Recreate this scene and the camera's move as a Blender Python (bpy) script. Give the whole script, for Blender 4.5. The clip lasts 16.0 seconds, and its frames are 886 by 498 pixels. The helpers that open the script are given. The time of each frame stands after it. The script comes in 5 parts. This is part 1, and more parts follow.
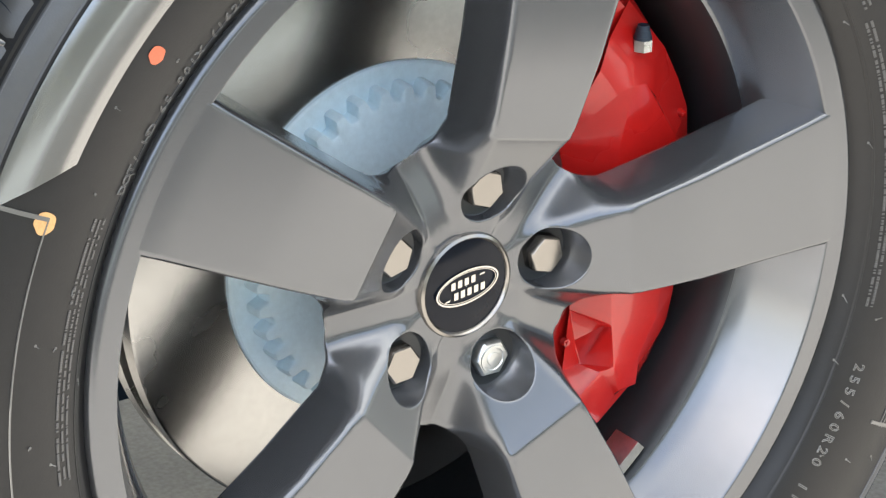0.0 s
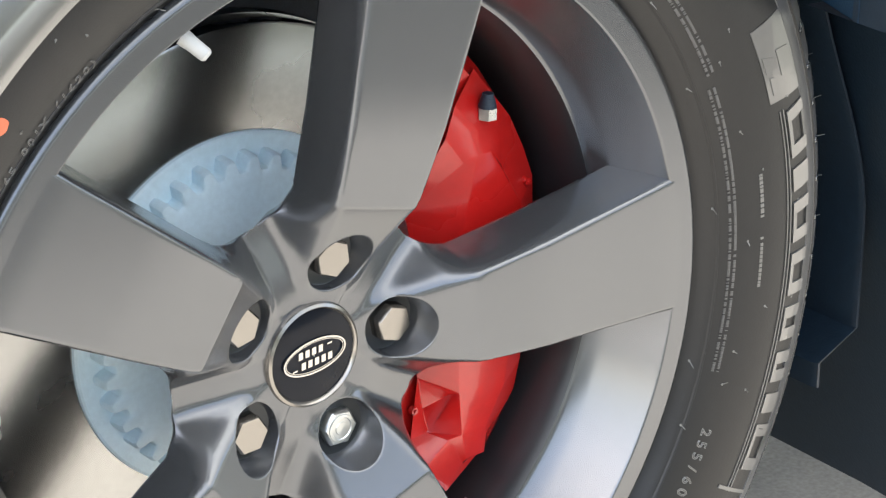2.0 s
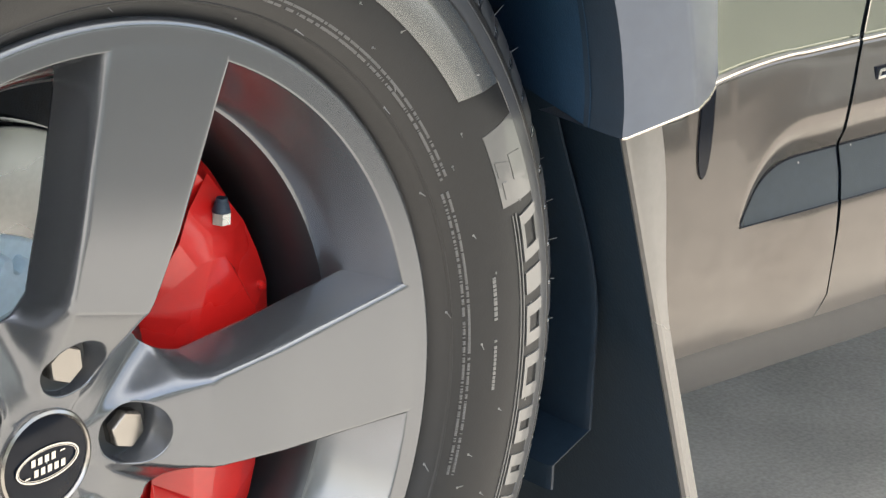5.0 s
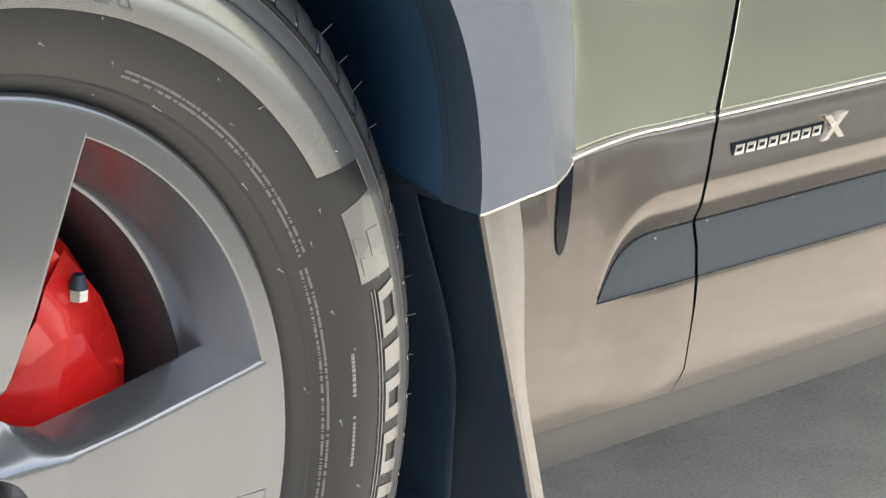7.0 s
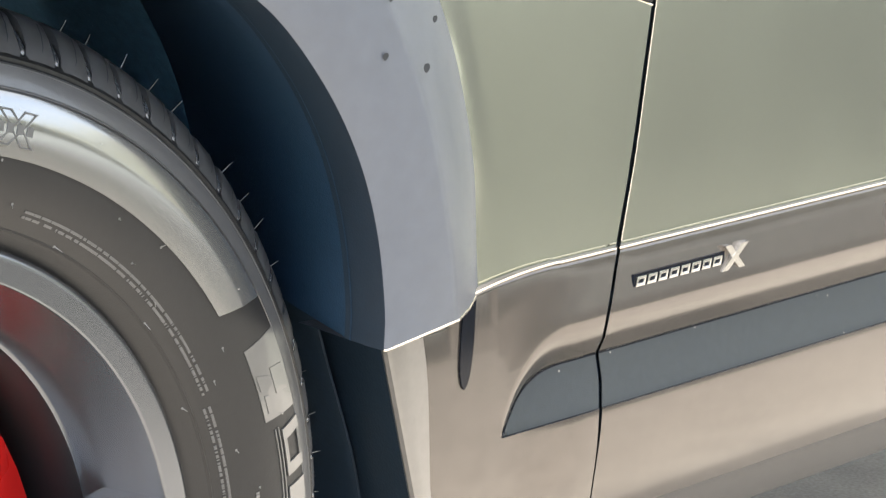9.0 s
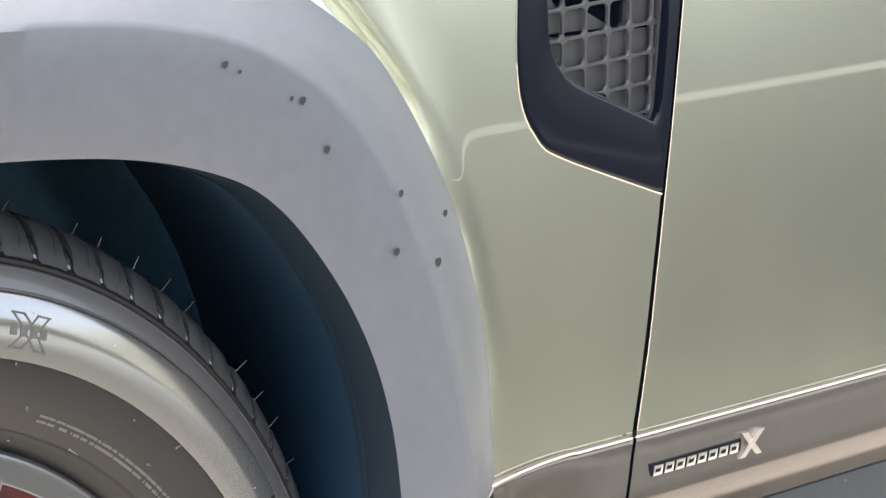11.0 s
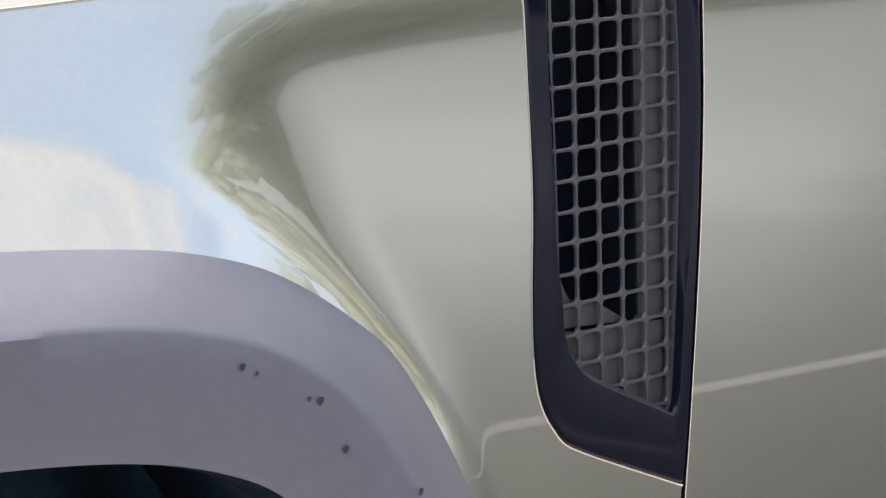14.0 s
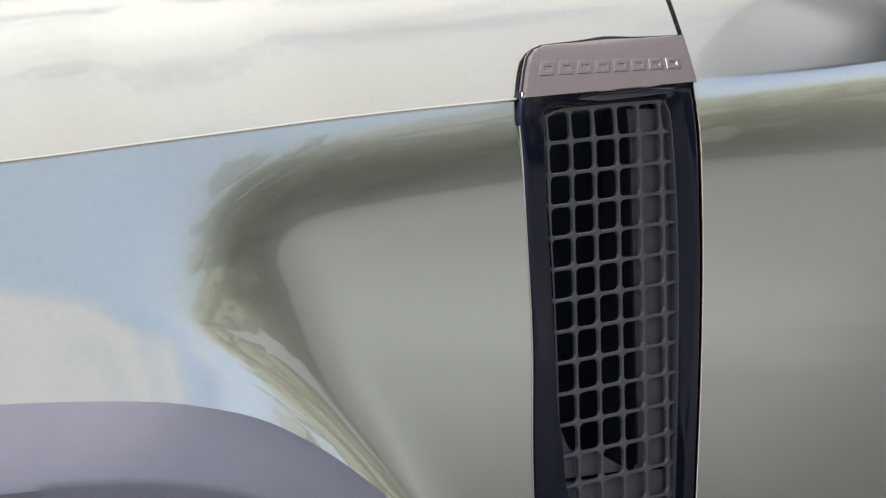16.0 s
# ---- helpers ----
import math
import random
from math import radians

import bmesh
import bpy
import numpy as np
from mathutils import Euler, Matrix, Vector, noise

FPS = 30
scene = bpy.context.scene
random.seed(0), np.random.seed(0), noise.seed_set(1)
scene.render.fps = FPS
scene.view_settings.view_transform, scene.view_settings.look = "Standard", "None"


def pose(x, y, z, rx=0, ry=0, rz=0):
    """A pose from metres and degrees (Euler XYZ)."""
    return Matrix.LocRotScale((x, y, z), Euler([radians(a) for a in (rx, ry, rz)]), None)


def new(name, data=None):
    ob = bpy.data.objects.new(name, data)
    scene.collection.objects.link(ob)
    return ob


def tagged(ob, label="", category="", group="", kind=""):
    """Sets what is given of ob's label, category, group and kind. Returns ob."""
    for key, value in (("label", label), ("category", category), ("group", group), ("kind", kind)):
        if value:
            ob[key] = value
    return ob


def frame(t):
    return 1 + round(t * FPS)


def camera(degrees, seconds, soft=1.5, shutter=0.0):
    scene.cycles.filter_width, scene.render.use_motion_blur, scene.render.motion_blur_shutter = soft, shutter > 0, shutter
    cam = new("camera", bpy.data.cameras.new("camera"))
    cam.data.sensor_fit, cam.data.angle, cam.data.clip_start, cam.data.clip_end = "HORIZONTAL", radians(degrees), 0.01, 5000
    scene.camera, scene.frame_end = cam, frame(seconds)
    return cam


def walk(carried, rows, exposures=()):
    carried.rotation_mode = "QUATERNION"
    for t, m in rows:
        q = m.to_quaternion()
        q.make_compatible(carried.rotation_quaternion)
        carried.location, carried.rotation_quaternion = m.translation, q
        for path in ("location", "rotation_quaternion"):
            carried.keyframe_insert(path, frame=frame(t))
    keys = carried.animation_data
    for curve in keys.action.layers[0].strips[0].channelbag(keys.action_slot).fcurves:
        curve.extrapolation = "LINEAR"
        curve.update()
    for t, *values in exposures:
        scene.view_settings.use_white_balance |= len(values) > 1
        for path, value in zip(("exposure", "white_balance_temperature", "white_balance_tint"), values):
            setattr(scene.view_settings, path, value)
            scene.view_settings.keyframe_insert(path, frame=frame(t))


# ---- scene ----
import functools

cam = camera(16.53, 16.0, soft=1.3)
EYE = (-0.976, -1.261, 1.128)
# seconds, tilt, lean and turn of the camera, which turns where it stands
ROWS = [
    (0.0, 66.499, -1.601, -35.793),
    (0.5, 66.821, -1.667, -36.371),
    (1.0, 67.146, -1.772, -37.052),
    (1.5, 67.545, -1.968, -37.870),
    (2.0, 67.890, -2.182, -38.672),
    (2.5, 68.226, -2.442, -39.512),
    (3.0, 68.571, -2.726, -40.356),
    (3.5, 68.899, -3.032, -41.191),
    (4.0, 69.263, -3.279, -41.984),
    (6.5, 71.338, -4.290, -45.376),
    (7.0, 71.706, -4.466, -45.991),
    (7.5, 72.155, -4.550, -46.613),
    (8.0, 72.772, -4.543, -47.225),
    (8.5, 73.520, -4.418, -47.709),
    (9.0, 74.400, -4.120, -48.009),
    (11.5, 79.029, -2.394, -48.006),
    (12.0, 80.051, -2.073, -47.931),
    (12.5, 81.005, -1.795, -47.975),
    (13.0, 81.896, -1.636, -47.987),
    (13.5, 82.784, -1.424, -47.993),
    (14.0, 83.614, -1.285, -47.986),
    (14.5, 84.448, -1.122, -48.010),
    (15.0, 85.195, -1.112, -48.000),
    (15.5, 85.875, -0.965, -48.048),
    (16.0, 86.437, -1.027, -48.012),
]
walk(cam, [(t, pose(*EYE, rx, ry, rz)) for t, rx, ry, rz in ROWS],
     [(0.0, 2.12, 6250, 9), (4.0, 2.18, 6330, 9), (9.0, 2.42, 6450, 10), (11.5, 2.22, 6500, 15), (12.5, 1.98, 6330, 20), (13.3, 1.68, 6260, 23), (14.0, 1.45, 6250, 24), (16.0, 1.02, 6210, 22)])

# ---- light ----
SUN_TO = Vector((-0.83, 0.010, 0.555)).normalized()      # towards the sun
world = bpy.data.worlds.new("sky")
scene.world = world
world.use_nodes = True
wt = world.node_tree
wt.nodes.clear()
w_out = wt.nodes.new("ShaderNodeOutputWorld")
w_bg = wt.nodes.new("ShaderNodeBackground")
w_sky = wt.nodes.new("ShaderNodeTexSky")
w_sky.sky_type = "NISHITA"
w_sky.sun_disc = False
w_sky.sun_elevation = math.asin(SUN_TO.z)
w_sky.sun_rotation = math.atan2(SUN_TO.x, SUN_TO.y)
w_sky.dust_density = 1.5
# a clear belt over the horizon, and white streaked clouds above it
w_co = wt.nodes.new("ShaderNodeTexCoord")
w_map = wt.nodes.new("ShaderNodeMapping")
w_map.inputs["Scale"].default_value = (1.4, 2.6, 6.0)
w_noise = wt.nodes.new("ShaderNodeTexNoise")
w_noise.inputs["Scale"].default_value = 3.0
w_noise.inputs["Detail"].default_value = 7.0
w_noise.inputs["Roughness"].default_value = 0.6
w_noise.inputs["Distortion"].default_value = 0.6
w_ramp = wt.nodes.new("ShaderNodeValToRGB")
w_ramp.color_ramp.elements[0].position, w_ramp.color_ramp.elements[1].position = 0.49, 0.68
w_mix = wt.nodes.new("ShaderNodeMix")
w_mix.data_type = "RGBA"
# unseen thin cloud overhead, brightened to put highlights on the wheel's edges
w_high = wt.nodes.new("ShaderNodeMapRange")
w_high.interpolation_type = "SMOOTHSTEP"
w_high.inputs["From Min"].default_value, w_high.inputs["From Max"].default_value = 0.50, 0.85
w_high.inputs["To Min"].default_value, w_high.inputs["To Max"].default_value = 1.0, 1.85
w_white = wt.nodes.new("ShaderNodeVectorMath")
w_white.operation = "SCALE"
w_white.inputs[0].default_value = (4.25, 4.1, 3.8)
wt.links.new(w_high.outputs["Result"], w_white.inputs["Scale"])
wt.links.new(w_white.outputs["Vector"], w_mix.inputs["B"])
wt.links.new(w_co.outputs["Generated"], w_map.inputs["Vector"])
wt.links.new(w_map.outputs["Vector"], w_noise.inputs["Vector"])
w_sep = wt.nodes.new("ShaderNodeSeparateXYZ")
wt.links.new(w_co.outputs["Generated"], w_sep.inputs[0])
wt.links.new(w_sep.outputs["Z"], w_high.inputs["Value"])
w_belt = wt.nodes.new("ShaderNodeValToRGB")
el = w_belt.color_ramp.elements
el[0].position, el[0].color = 0.0, (0.42, 0.42, 0.42, 1)
el[1].position, el[1].color = 1.0, (0.62, 0.62, 0.62, 1)
for at_, v_ in ((0.365, 0.40), (0.43, 0.55), (0.70, 0.62)):
    e_ = el.new(at_)
    e_.color = (v_, v_, v_, 1)
wt.links.new(w_sep.outputs["Z"], w_belt.inputs["Fac"])
w_add = wt.nodes.new("ShaderNodeMath")
w_add.operation = "ADD"
wt.links.new(w_noise.outputs["Fac"], w_add.inputs[0])
wt.links.new(w_belt.outputs["Color"], w_add.inputs[1])
w_less = wt.nodes.new("ShaderNodeMath")
w_less.operation, w_less.inputs[1].default_value = "SUBTRACT", 0.48
w_side = wt.nodes.new("ShaderNodeMath")
w_side.operation, w_side.inputs[1].default_value = "MULTIPLY_ADD", 0.10
wt.links.new(w_sep.outputs["X"], w_side.inputs[0])
wt.links.new(w_add.outputs[0], w_side.inputs[2])
wt.links.new(w_side.outputs[0], w_less.inputs[0])
wt.links.new(w_less.outputs[0], w_ramp.inputs["Fac"])
wt.links.new(w_ramp.outputs["Color"], w_mix.inputs["Factor"])
# pale haze low over the land, thinning out upwards
w_haze = wt.nodes.new("ShaderNodeMix")
w_haze.data_type = "RGBA"
w_haze.inputs["B"].default_value = (4.0, 4.15, 4.25, 1)
w_thin = wt.nodes.new("ShaderNodeMapRange")
w_thin.inputs["From Min"].default_value, w_thin.inputs["From Max"].default_value = 0.05, 0.75
w_thin.inputs["To Min"].default_value, w_thin.inputs["To Max"].default_value = 0.70, 0.0
wt.links.new(w_sep.outputs["Z"], w_thin.inputs["Value"])
wt.links.new(w_thin.outputs["Result"], w_haze.inputs["Factor"])
wt.links.new(w_sky.outputs["Color"], w_haze.inputs["A"])
wt.links.new(w_haze.outputs["Result"], w_mix.inputs["A"])
wt.links.new(w_mix.outputs["Result"], w_bg.inputs["Color"])
wt.links.new(w_bg.outputs["Background"], w_out.inputs["Surface"])
w_bg.inputs["Strength"].default_value = 0.15
sun = new("sun", bpy.data.lights.new("sun", "SUN"))
sun.data.energy, sun.data.angle, sun.data.color = 4.9, radians(0.53), (1.0, 0.945, 0.86)
sun.matrix_world = Matrix.Translation((0, 0, 6)) @ SUN_TO.to_track_quat("Z", "Y").to_matrix().to_4x4()

# ---- materials ----
def material(name, color, rough=0.5, metal=0.0, coat=0.0, var=0.12, scale=40.0, bump=0.0, bump_scale=400.0, rough_var=0.1, dust=0.0, spec=0.5):
    """A surface with its colour and gloss varied at two scales, fine relief, and specks of dust."""
    m = bpy.data.materials.new(name)
    m.use_nodes = True
    nt, n, l = m.node_tree, m.node_tree.nodes, m.node_tree.links
    b = n["Principled BSDF"]
    b.inputs["Metallic"].default_value = metal
    b.inputs["Coat Weight"].default_value = coat
    b.inputs["Coat Roughness"].default_value = 0.02
    b.inputs["Specular IOR Level"].default_value = spec
    co = n.new("ShaderNodeTexCoord")
    big, small = n.new("ShaderNodeTexNoise"), n.new("ShaderNodeTexNoise")
    big.inputs["Scale"].default_value, small.inputs["Scale"].default_value = scale * 0.15, scale * 4
    big.inputs["Detail"].default_value = small.inputs["Detail"].default_value = 4
    l.new(co.outputs["Object"], big.inputs["Vector"])
    l.new(co.outputs["Object"], small.inputs["Vector"])
    add = n.new("ShaderNodeMath")
    add.operation = "ADD"
    l.new(big.outputs["Fac"], add.inputs[0])
    l.new(small.outputs["Fac"], add.inputs[1])
    rng = n.new("ShaderNodeMapRange")
    rng.inputs["From Min"].default_value, rng.inputs["From Max"].default_value = 0.6, 1.4
    rng.inputs["To Min"].default_value, rng.inputs["To Max"].default_value = 1 - var, 1 + var
    l.new(add.outputs[0], rng.inputs["Value"])
    mul = n.new("ShaderNodeVectorMath")
    mul.operation = "SCALE"
    mul.inputs[0].default_value = color
    l.new(rng.outputs["Result"], mul.inputs["Scale"])
    last = mul.outputs["Vector"]
    rr = n.new("ShaderNodeMapRange")
    rr.inputs["From Min"].default_value, rr.inputs["From Max"].default_value = 0.2, 0.8
    rr.inputs["To Min"].default_value, rr.inputs["To Max"].default_value = max(rough - rough_var, 0.02), min(rough + rough_var, 1)
    l.new(big.outputs["Fac"], rr.inputs["Value"])
    l.new(rr.outputs["Result"], b.inputs["Roughness"])
    if dust:
        vor = n.new("ShaderNodeTexVoronoi")
        vor.inputs["Scale"].default_value = 90
        l.new(co.outputs["Object"], vor.inputs["Vector"])
        d = n.new("ShaderNodeMapRange")
        d.inputs["From Min"].default_value, d.inputs["From Max"].default_value = 0.02, 0.10
        d.inputs["To Min"].default_value, d.inputs["To Max"].default_value = dust, 0.0
        l.new(vor.outputs["Distance"], d.inputs["Value"])
        mask = n.new("ShaderNodeMath")
        mask.operation = "MULTIPLY"
        l.new(d.outputs["Result"], mask.inputs[0])
        sep = n.new("ShaderNodeSeparateColor")
        l.new(vor.outputs["Color"], sep.inputs["Color"])
        cut = n.new("ShaderNodeMath")
        cut.operation = "GREATER_THAN"
        cut.inputs[1].default_value = 0.8
        l.new(sep.outputs["Red"], cut.inputs[0])
        l.new(cut.outputs[0], mask.inputs[1])
        mx = n.new("ShaderNodeMix")
        mx.data_type = "RGBA"
        mx.inputs["B"].default_value = (0.42, 0.38, 0.32, 1)
        l.new(mask.outputs[0], mx.inputs["Factor"])
        l.new(last, mx.inputs["A"])
        last = mx.outputs["Result"]
    l.new(last, b.inputs["Base Color"])
    if bump:
        bn = n.new("ShaderNodeTexNoise")
        bn.inputs["Scale"].default_value = bump_scale
        bn.inputs["Detail"].default_value = 3
        l.new(co.outputs["Object"], bn.inputs["Vector"])
        bp = n.new("ShaderNodeBump")
        bp.inputs["Strength"].default_value = bump
        bp.inputs["Distance"].default_value = 0.001
        l.new(bn.outputs["Fac"], bp.inputs["Height"])
        l.new(bp.outputs["Normal"], b.inputs["Normal"])
    return m


PAINT = material("sage_metallic_paint", (0.398, 0.430, 0.368), 0.19, 0.985, 1.0, 0.04, 60, 0.0, 3000, 0.02, dust=0.10)
PAINT.node_tree.nodes["Principled BSDF"].inputs["Coat IOR"].default_value = 1.7
LOWER = material("dark_bronze_gloss", (0.134, 0.121, 0.111), 0.24, 0.75, 0.3, 0.16, 22, 0.0, 60, 0.06, dust=0.15)
FLARE = material("grey_satin_cladding", (0.102, 0.112, 0.134), 0.33, 0.0, 0.0, 0.10, 22, 0.25, 2500, 0.06, spec=0.5)
INSERT = material("dusty_blue_grey_strip", (0.022, 0.027, 0.030), 0.45, 0.0, 0.0, 0.2, 40, 0.3, 1500, 0.1, dust=0.9)
ALLOY = material("satin_grey_alloy", (0.130, 0.136, 0.147), 0.24, 0.74, 0.7, 0.05, 40, 0.0, 2500, 0.02)
ALLOY.node_tree.nodes["Principled BSDF"].inputs["Coat Roughness"].default_value = 0.17
# Darker than the rim's own paint: the barrel's shade is in the colour.
BARREL = material("shade_dark_barrel", (0.034, 0.038, 0.042), 0.30, 0.38, 0, 0.04, 40, 0.0, 300, 0.04)
RUBBER = material("tyre_rubber", (0.015, 0.015, 0.0155), 0.40, 0.0, 0, 0.12, 40, 0.12, 900, 0.04, spec=0.36)
# Paler copies of the tyre's rubber; their sheen is put into the colour.
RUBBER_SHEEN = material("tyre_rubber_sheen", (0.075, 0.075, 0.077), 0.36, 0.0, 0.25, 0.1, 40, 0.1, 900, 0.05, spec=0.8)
BAND = material("sheen_toned_band", (0.09, 0.089, 0.086), 0.30, 0.0, 0.7, 0.1, 40, 0.05, 900, 0.04, spec=1.0)
GROOVE_GLOSS = material("glossy_groove_rubber", (0.05, 0.052, 0.056), 0.16, 0.0, 1.0, 0.1, 40, 0.0, 900, 0.04, spec=1.0)
# Letters paler than the tyre: their highlights are put into the colour.
LETTER = material("raised_rubber_letter", (0.13, 0.128, 0.122), 0.32, 0.0, 0, 0.1, 60, 0.05, 900, 0.05, spec=0.9)
RED = material("red_caliper_enamel", (0.56, 0.013, 0.011), 0.26, 0.0, 0.5, 0.06, 40, 0.03, 300, 0.05)
SILL = material("dark_grey_sill", (0.055, 0.054, 0.054), 0.45, 0.0, 0.0, 0.1, 30, 0.2, 1500, 0.05)
TRIM = material("satin_grey_trim", (0.22, 0.213, 0.205), 0.28, 0.7, 0.2, 0.08, 30, 0.05, 300, 0.06)
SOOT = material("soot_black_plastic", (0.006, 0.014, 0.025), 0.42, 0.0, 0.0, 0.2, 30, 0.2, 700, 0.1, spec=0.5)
STEEL = material("bare_brake_steel", (0.40, 0.40, 0.395), 0.26, 1.0, 0, 0.10, 60, 0.0, 700, 0.05)
HAT = material("pale_blue_disc_coating", (0.68, 0.82, 0.89), 0.42, 0.0, 0, 0.08, 60, 0.15, 900, 0.08)
CHROME = material("bright_nut_steel", (0.30, 0.284, 0.265), 0.22, 1.0, 0, 0.05, 60, 0, 100, 0.05)
ZINC = material("zinc_plate", (0.6, 0.62, 0.62), 0.32, 1.0, 0, 0.12, 80, 0.1, 900, 0.08)
GLOSS_BLACK = material("gloss_black", (0.005, 0.007, 0.012), 0.10, 0.0, 0.0, 0.1, 40, 0, 100, 0.04, spec=0.18)
VENT_BLACK = material("navy_black_vent_plastic", (0.004, 0.006, 0.013), 0.07, 0.0, 0.0, 0.1, 40, 0, 100, 0.02, spec=0.14)
BACKING = material("dark_grey_vent_backing", (0.032, 0.034, 0.039), 0.5, 0.0, 0.0, 0.15, 30, 0.2, 1500, 0.05)
LIP = material("charcoal_cladding_lip", (0.016, 0.019, 0.024), 0.5, 0.0, 0.0, 0.15, 30, 0.2, 1500, 0.05)
FLAP = material("satin_black_flap", (0.010, 0.019, 0.031), 0.36, 0.0, 0, 0.25, 30, 0.2, 500, 0.1, dust=0.05)
# Liner tones hold its shade: navy-dark in front, lightened deeper in.
LINER = material("navy_shade_liner", (0.008, 0.026, 0.053), 0.5, 0.0, 0, 0.25, 30, 0.3, 700, 0.1, dust=0.05)
DEEP_LINER = material("lightened_deep_liner", (0.046, 0.122, 0.20), 0.9, 0.0, 0, 0.25, 30, 0.5, 500, 0.05)
BLACK = material("black_plastic", (0.017, 0.031, 0.052), 0.5, 0.0, 0, 0.25, 30, 0.3, 700, 0.1, dust=0.05)
GRILLE = material("grey_vent_plastic", (0.046, 0.048, 0.056), 0.34, 0.0, 0, 0.08, 60, 0.15, 1500, 0.05)
VENT_TOP = material("bronze_vent_cap", (0.135, 0.118, 0.110), 0.22, 0.8, 0.6, 0.05, 40, 0.02, 300, 0.04)
# Pale metal for beads that stand in for glints on panel edges.
GLINT = material("cream_glint", (0.82, 0.73, 0.62), 0.22, 0.8, 0, 0.05, 60, 0, 100, 0.04)
SILVER = material("silver_letter", (0.60, 0.585, 0.56), 0.25, 1.0, 0, 0.05, 60, 0, 100, 0.05)
WHITE = material("white_cap", (0.52, 0.52, 0.51), 0.5, 0, 0, 0.06, 60, 0.1, 900)
ORANGE = material("orange_dot_paint", (0.62, 0.16, 0.08), 0.7, 0, 0, 0.15, 200, 0.1, 900)
LINE_PAINT = material("worn_white_line_paint", (0.32, 0.31, 0.29), 0.7, 0, 0, 0.25, 8, 0.3, 90, 0.05)
YELLOW = material("tan_dot_paint", (0.62, 0.36, 0.15), 0.7, 0, 0, 0.2, 200, 0.1, 900)
CONCRETE = material("sunlit_concrete", (0.352, 0.325, 0.289), 0.85, 0, 0, 0.30, 55, 0.25, 60, 0.05)
FAR_ASPHALT = material("pale_far_asphalt", (0.315, 0.338, 0.325), 0.85, 0, 0, 0.2, 6, 0.5, 150, 0.05)
FIELD = material("dusty_olive_ground", (0.150, 0.152, 0.128), 0.9, 0, 0, 0.25, 3, 0.5, 60, 0.05)
ASPHALT = material("dark_asphalt", (0.048, 0.047, 0.039), 0.85, 0, 0, 0.2, 6, 0.5, 150, 0.05)
# Foliage lightened beyond leaf colour, to lift its reflection in the paint.
FOLIAGE = material("lightened_olive_foliage", (0.235, 0.240, 0.185), 0.7, 0, 0, 0.4, 2, 0.5, 20, 0.05)
GLASS_DARK = material("dark_window_glass", (0.02, 0.022, 0.025), 0.06, 0, 0, 0.1, 4, 0, 60, 0.02)


def paler_towards_trees(m):
    """Grades unseen asphalt unevenly paler away from the line, to tone the panels' reflections."""
    n, l = m.node_tree.nodes, m.node_tree.links
    base = n["Principled BSDF"].inputs["Base Color"]
    was = base.links[0].from_socket
    co, sep, mottle = n.new("ShaderNodeTexCoord"), n.new("ShaderNodeSeparateXYZ"), n.new("ShaderNodeTexNoise")
    mottle.inputs["Scale"].default_value, mottle.inputs["Detail"].default_value = 0.35, 5
    l.new(co.outputs["Object"], sep.inputs[0])
    l.new(co.outputs["Object"], mottle.inputs["Vector"])
    far = n.new("ShaderNodeMath")
    far.operation, far.inputs[1].default_value = "MULTIPLY_ADD", 5.0
    l.new(mottle.outputs["Fac"], far.inputs[0])
    l.new(sep.outputs["Y"], far.inputs[2])
    dust = n.new("ShaderNodeMapRange")
    dust.interpolation_type = "SMOOTHSTEP"
    dust.inputs["From Min"].default_value, dust.inputs["From Max"].default_value = -0.3, -4.8
    dust.inputs["To Min"].default_value, dust.inputs["To Max"].default_value = 0.13, 0.92
    l.new(far.outputs[0], dust.inputs["Value"])
    # the paleness fades along the road, to dim the door's reflection
    along, ends, thin = n.new("ShaderNodeMath"), n.new("ShaderNodeMapRange"), n.new("ShaderNodeMath")
    along.operation, along.inputs[1].default_value = "MULTIPLY_ADD", 3.0
    l.new(mottle.outputs["Fac"], along.inputs[0])
    l.new(sep.outputs["X"], along.inputs[2])
    ends.interpolation_type = "SMOOTHSTEP"
    ends.inputs["From Min"].default_value, ends.inputs["From Max"].default_value = 9.5, 16.0
    ends.inputs["To Min"].default_value, ends.inputs["To Max"].default_value = 1.0, 0.55
    l.new(along.outputs[0], ends.inputs["Value"])
    thin.operation = "MULTIPLY"
    l.new(dust.outputs["Result"], thin.inputs[0])
    l.new(ends.outputs["Result"], thin.inputs[1])
    paler = n.new("ShaderNodeVectorMath")
    paler.operation = "SCALE"
    l.new(was, paler.inputs[0])
    l.new(thin.outputs[0], paler.inputs["Scale"])
    l.new(paler.outputs["Vector"], base)


paler_towards_trees(FAR_ASPHALT)


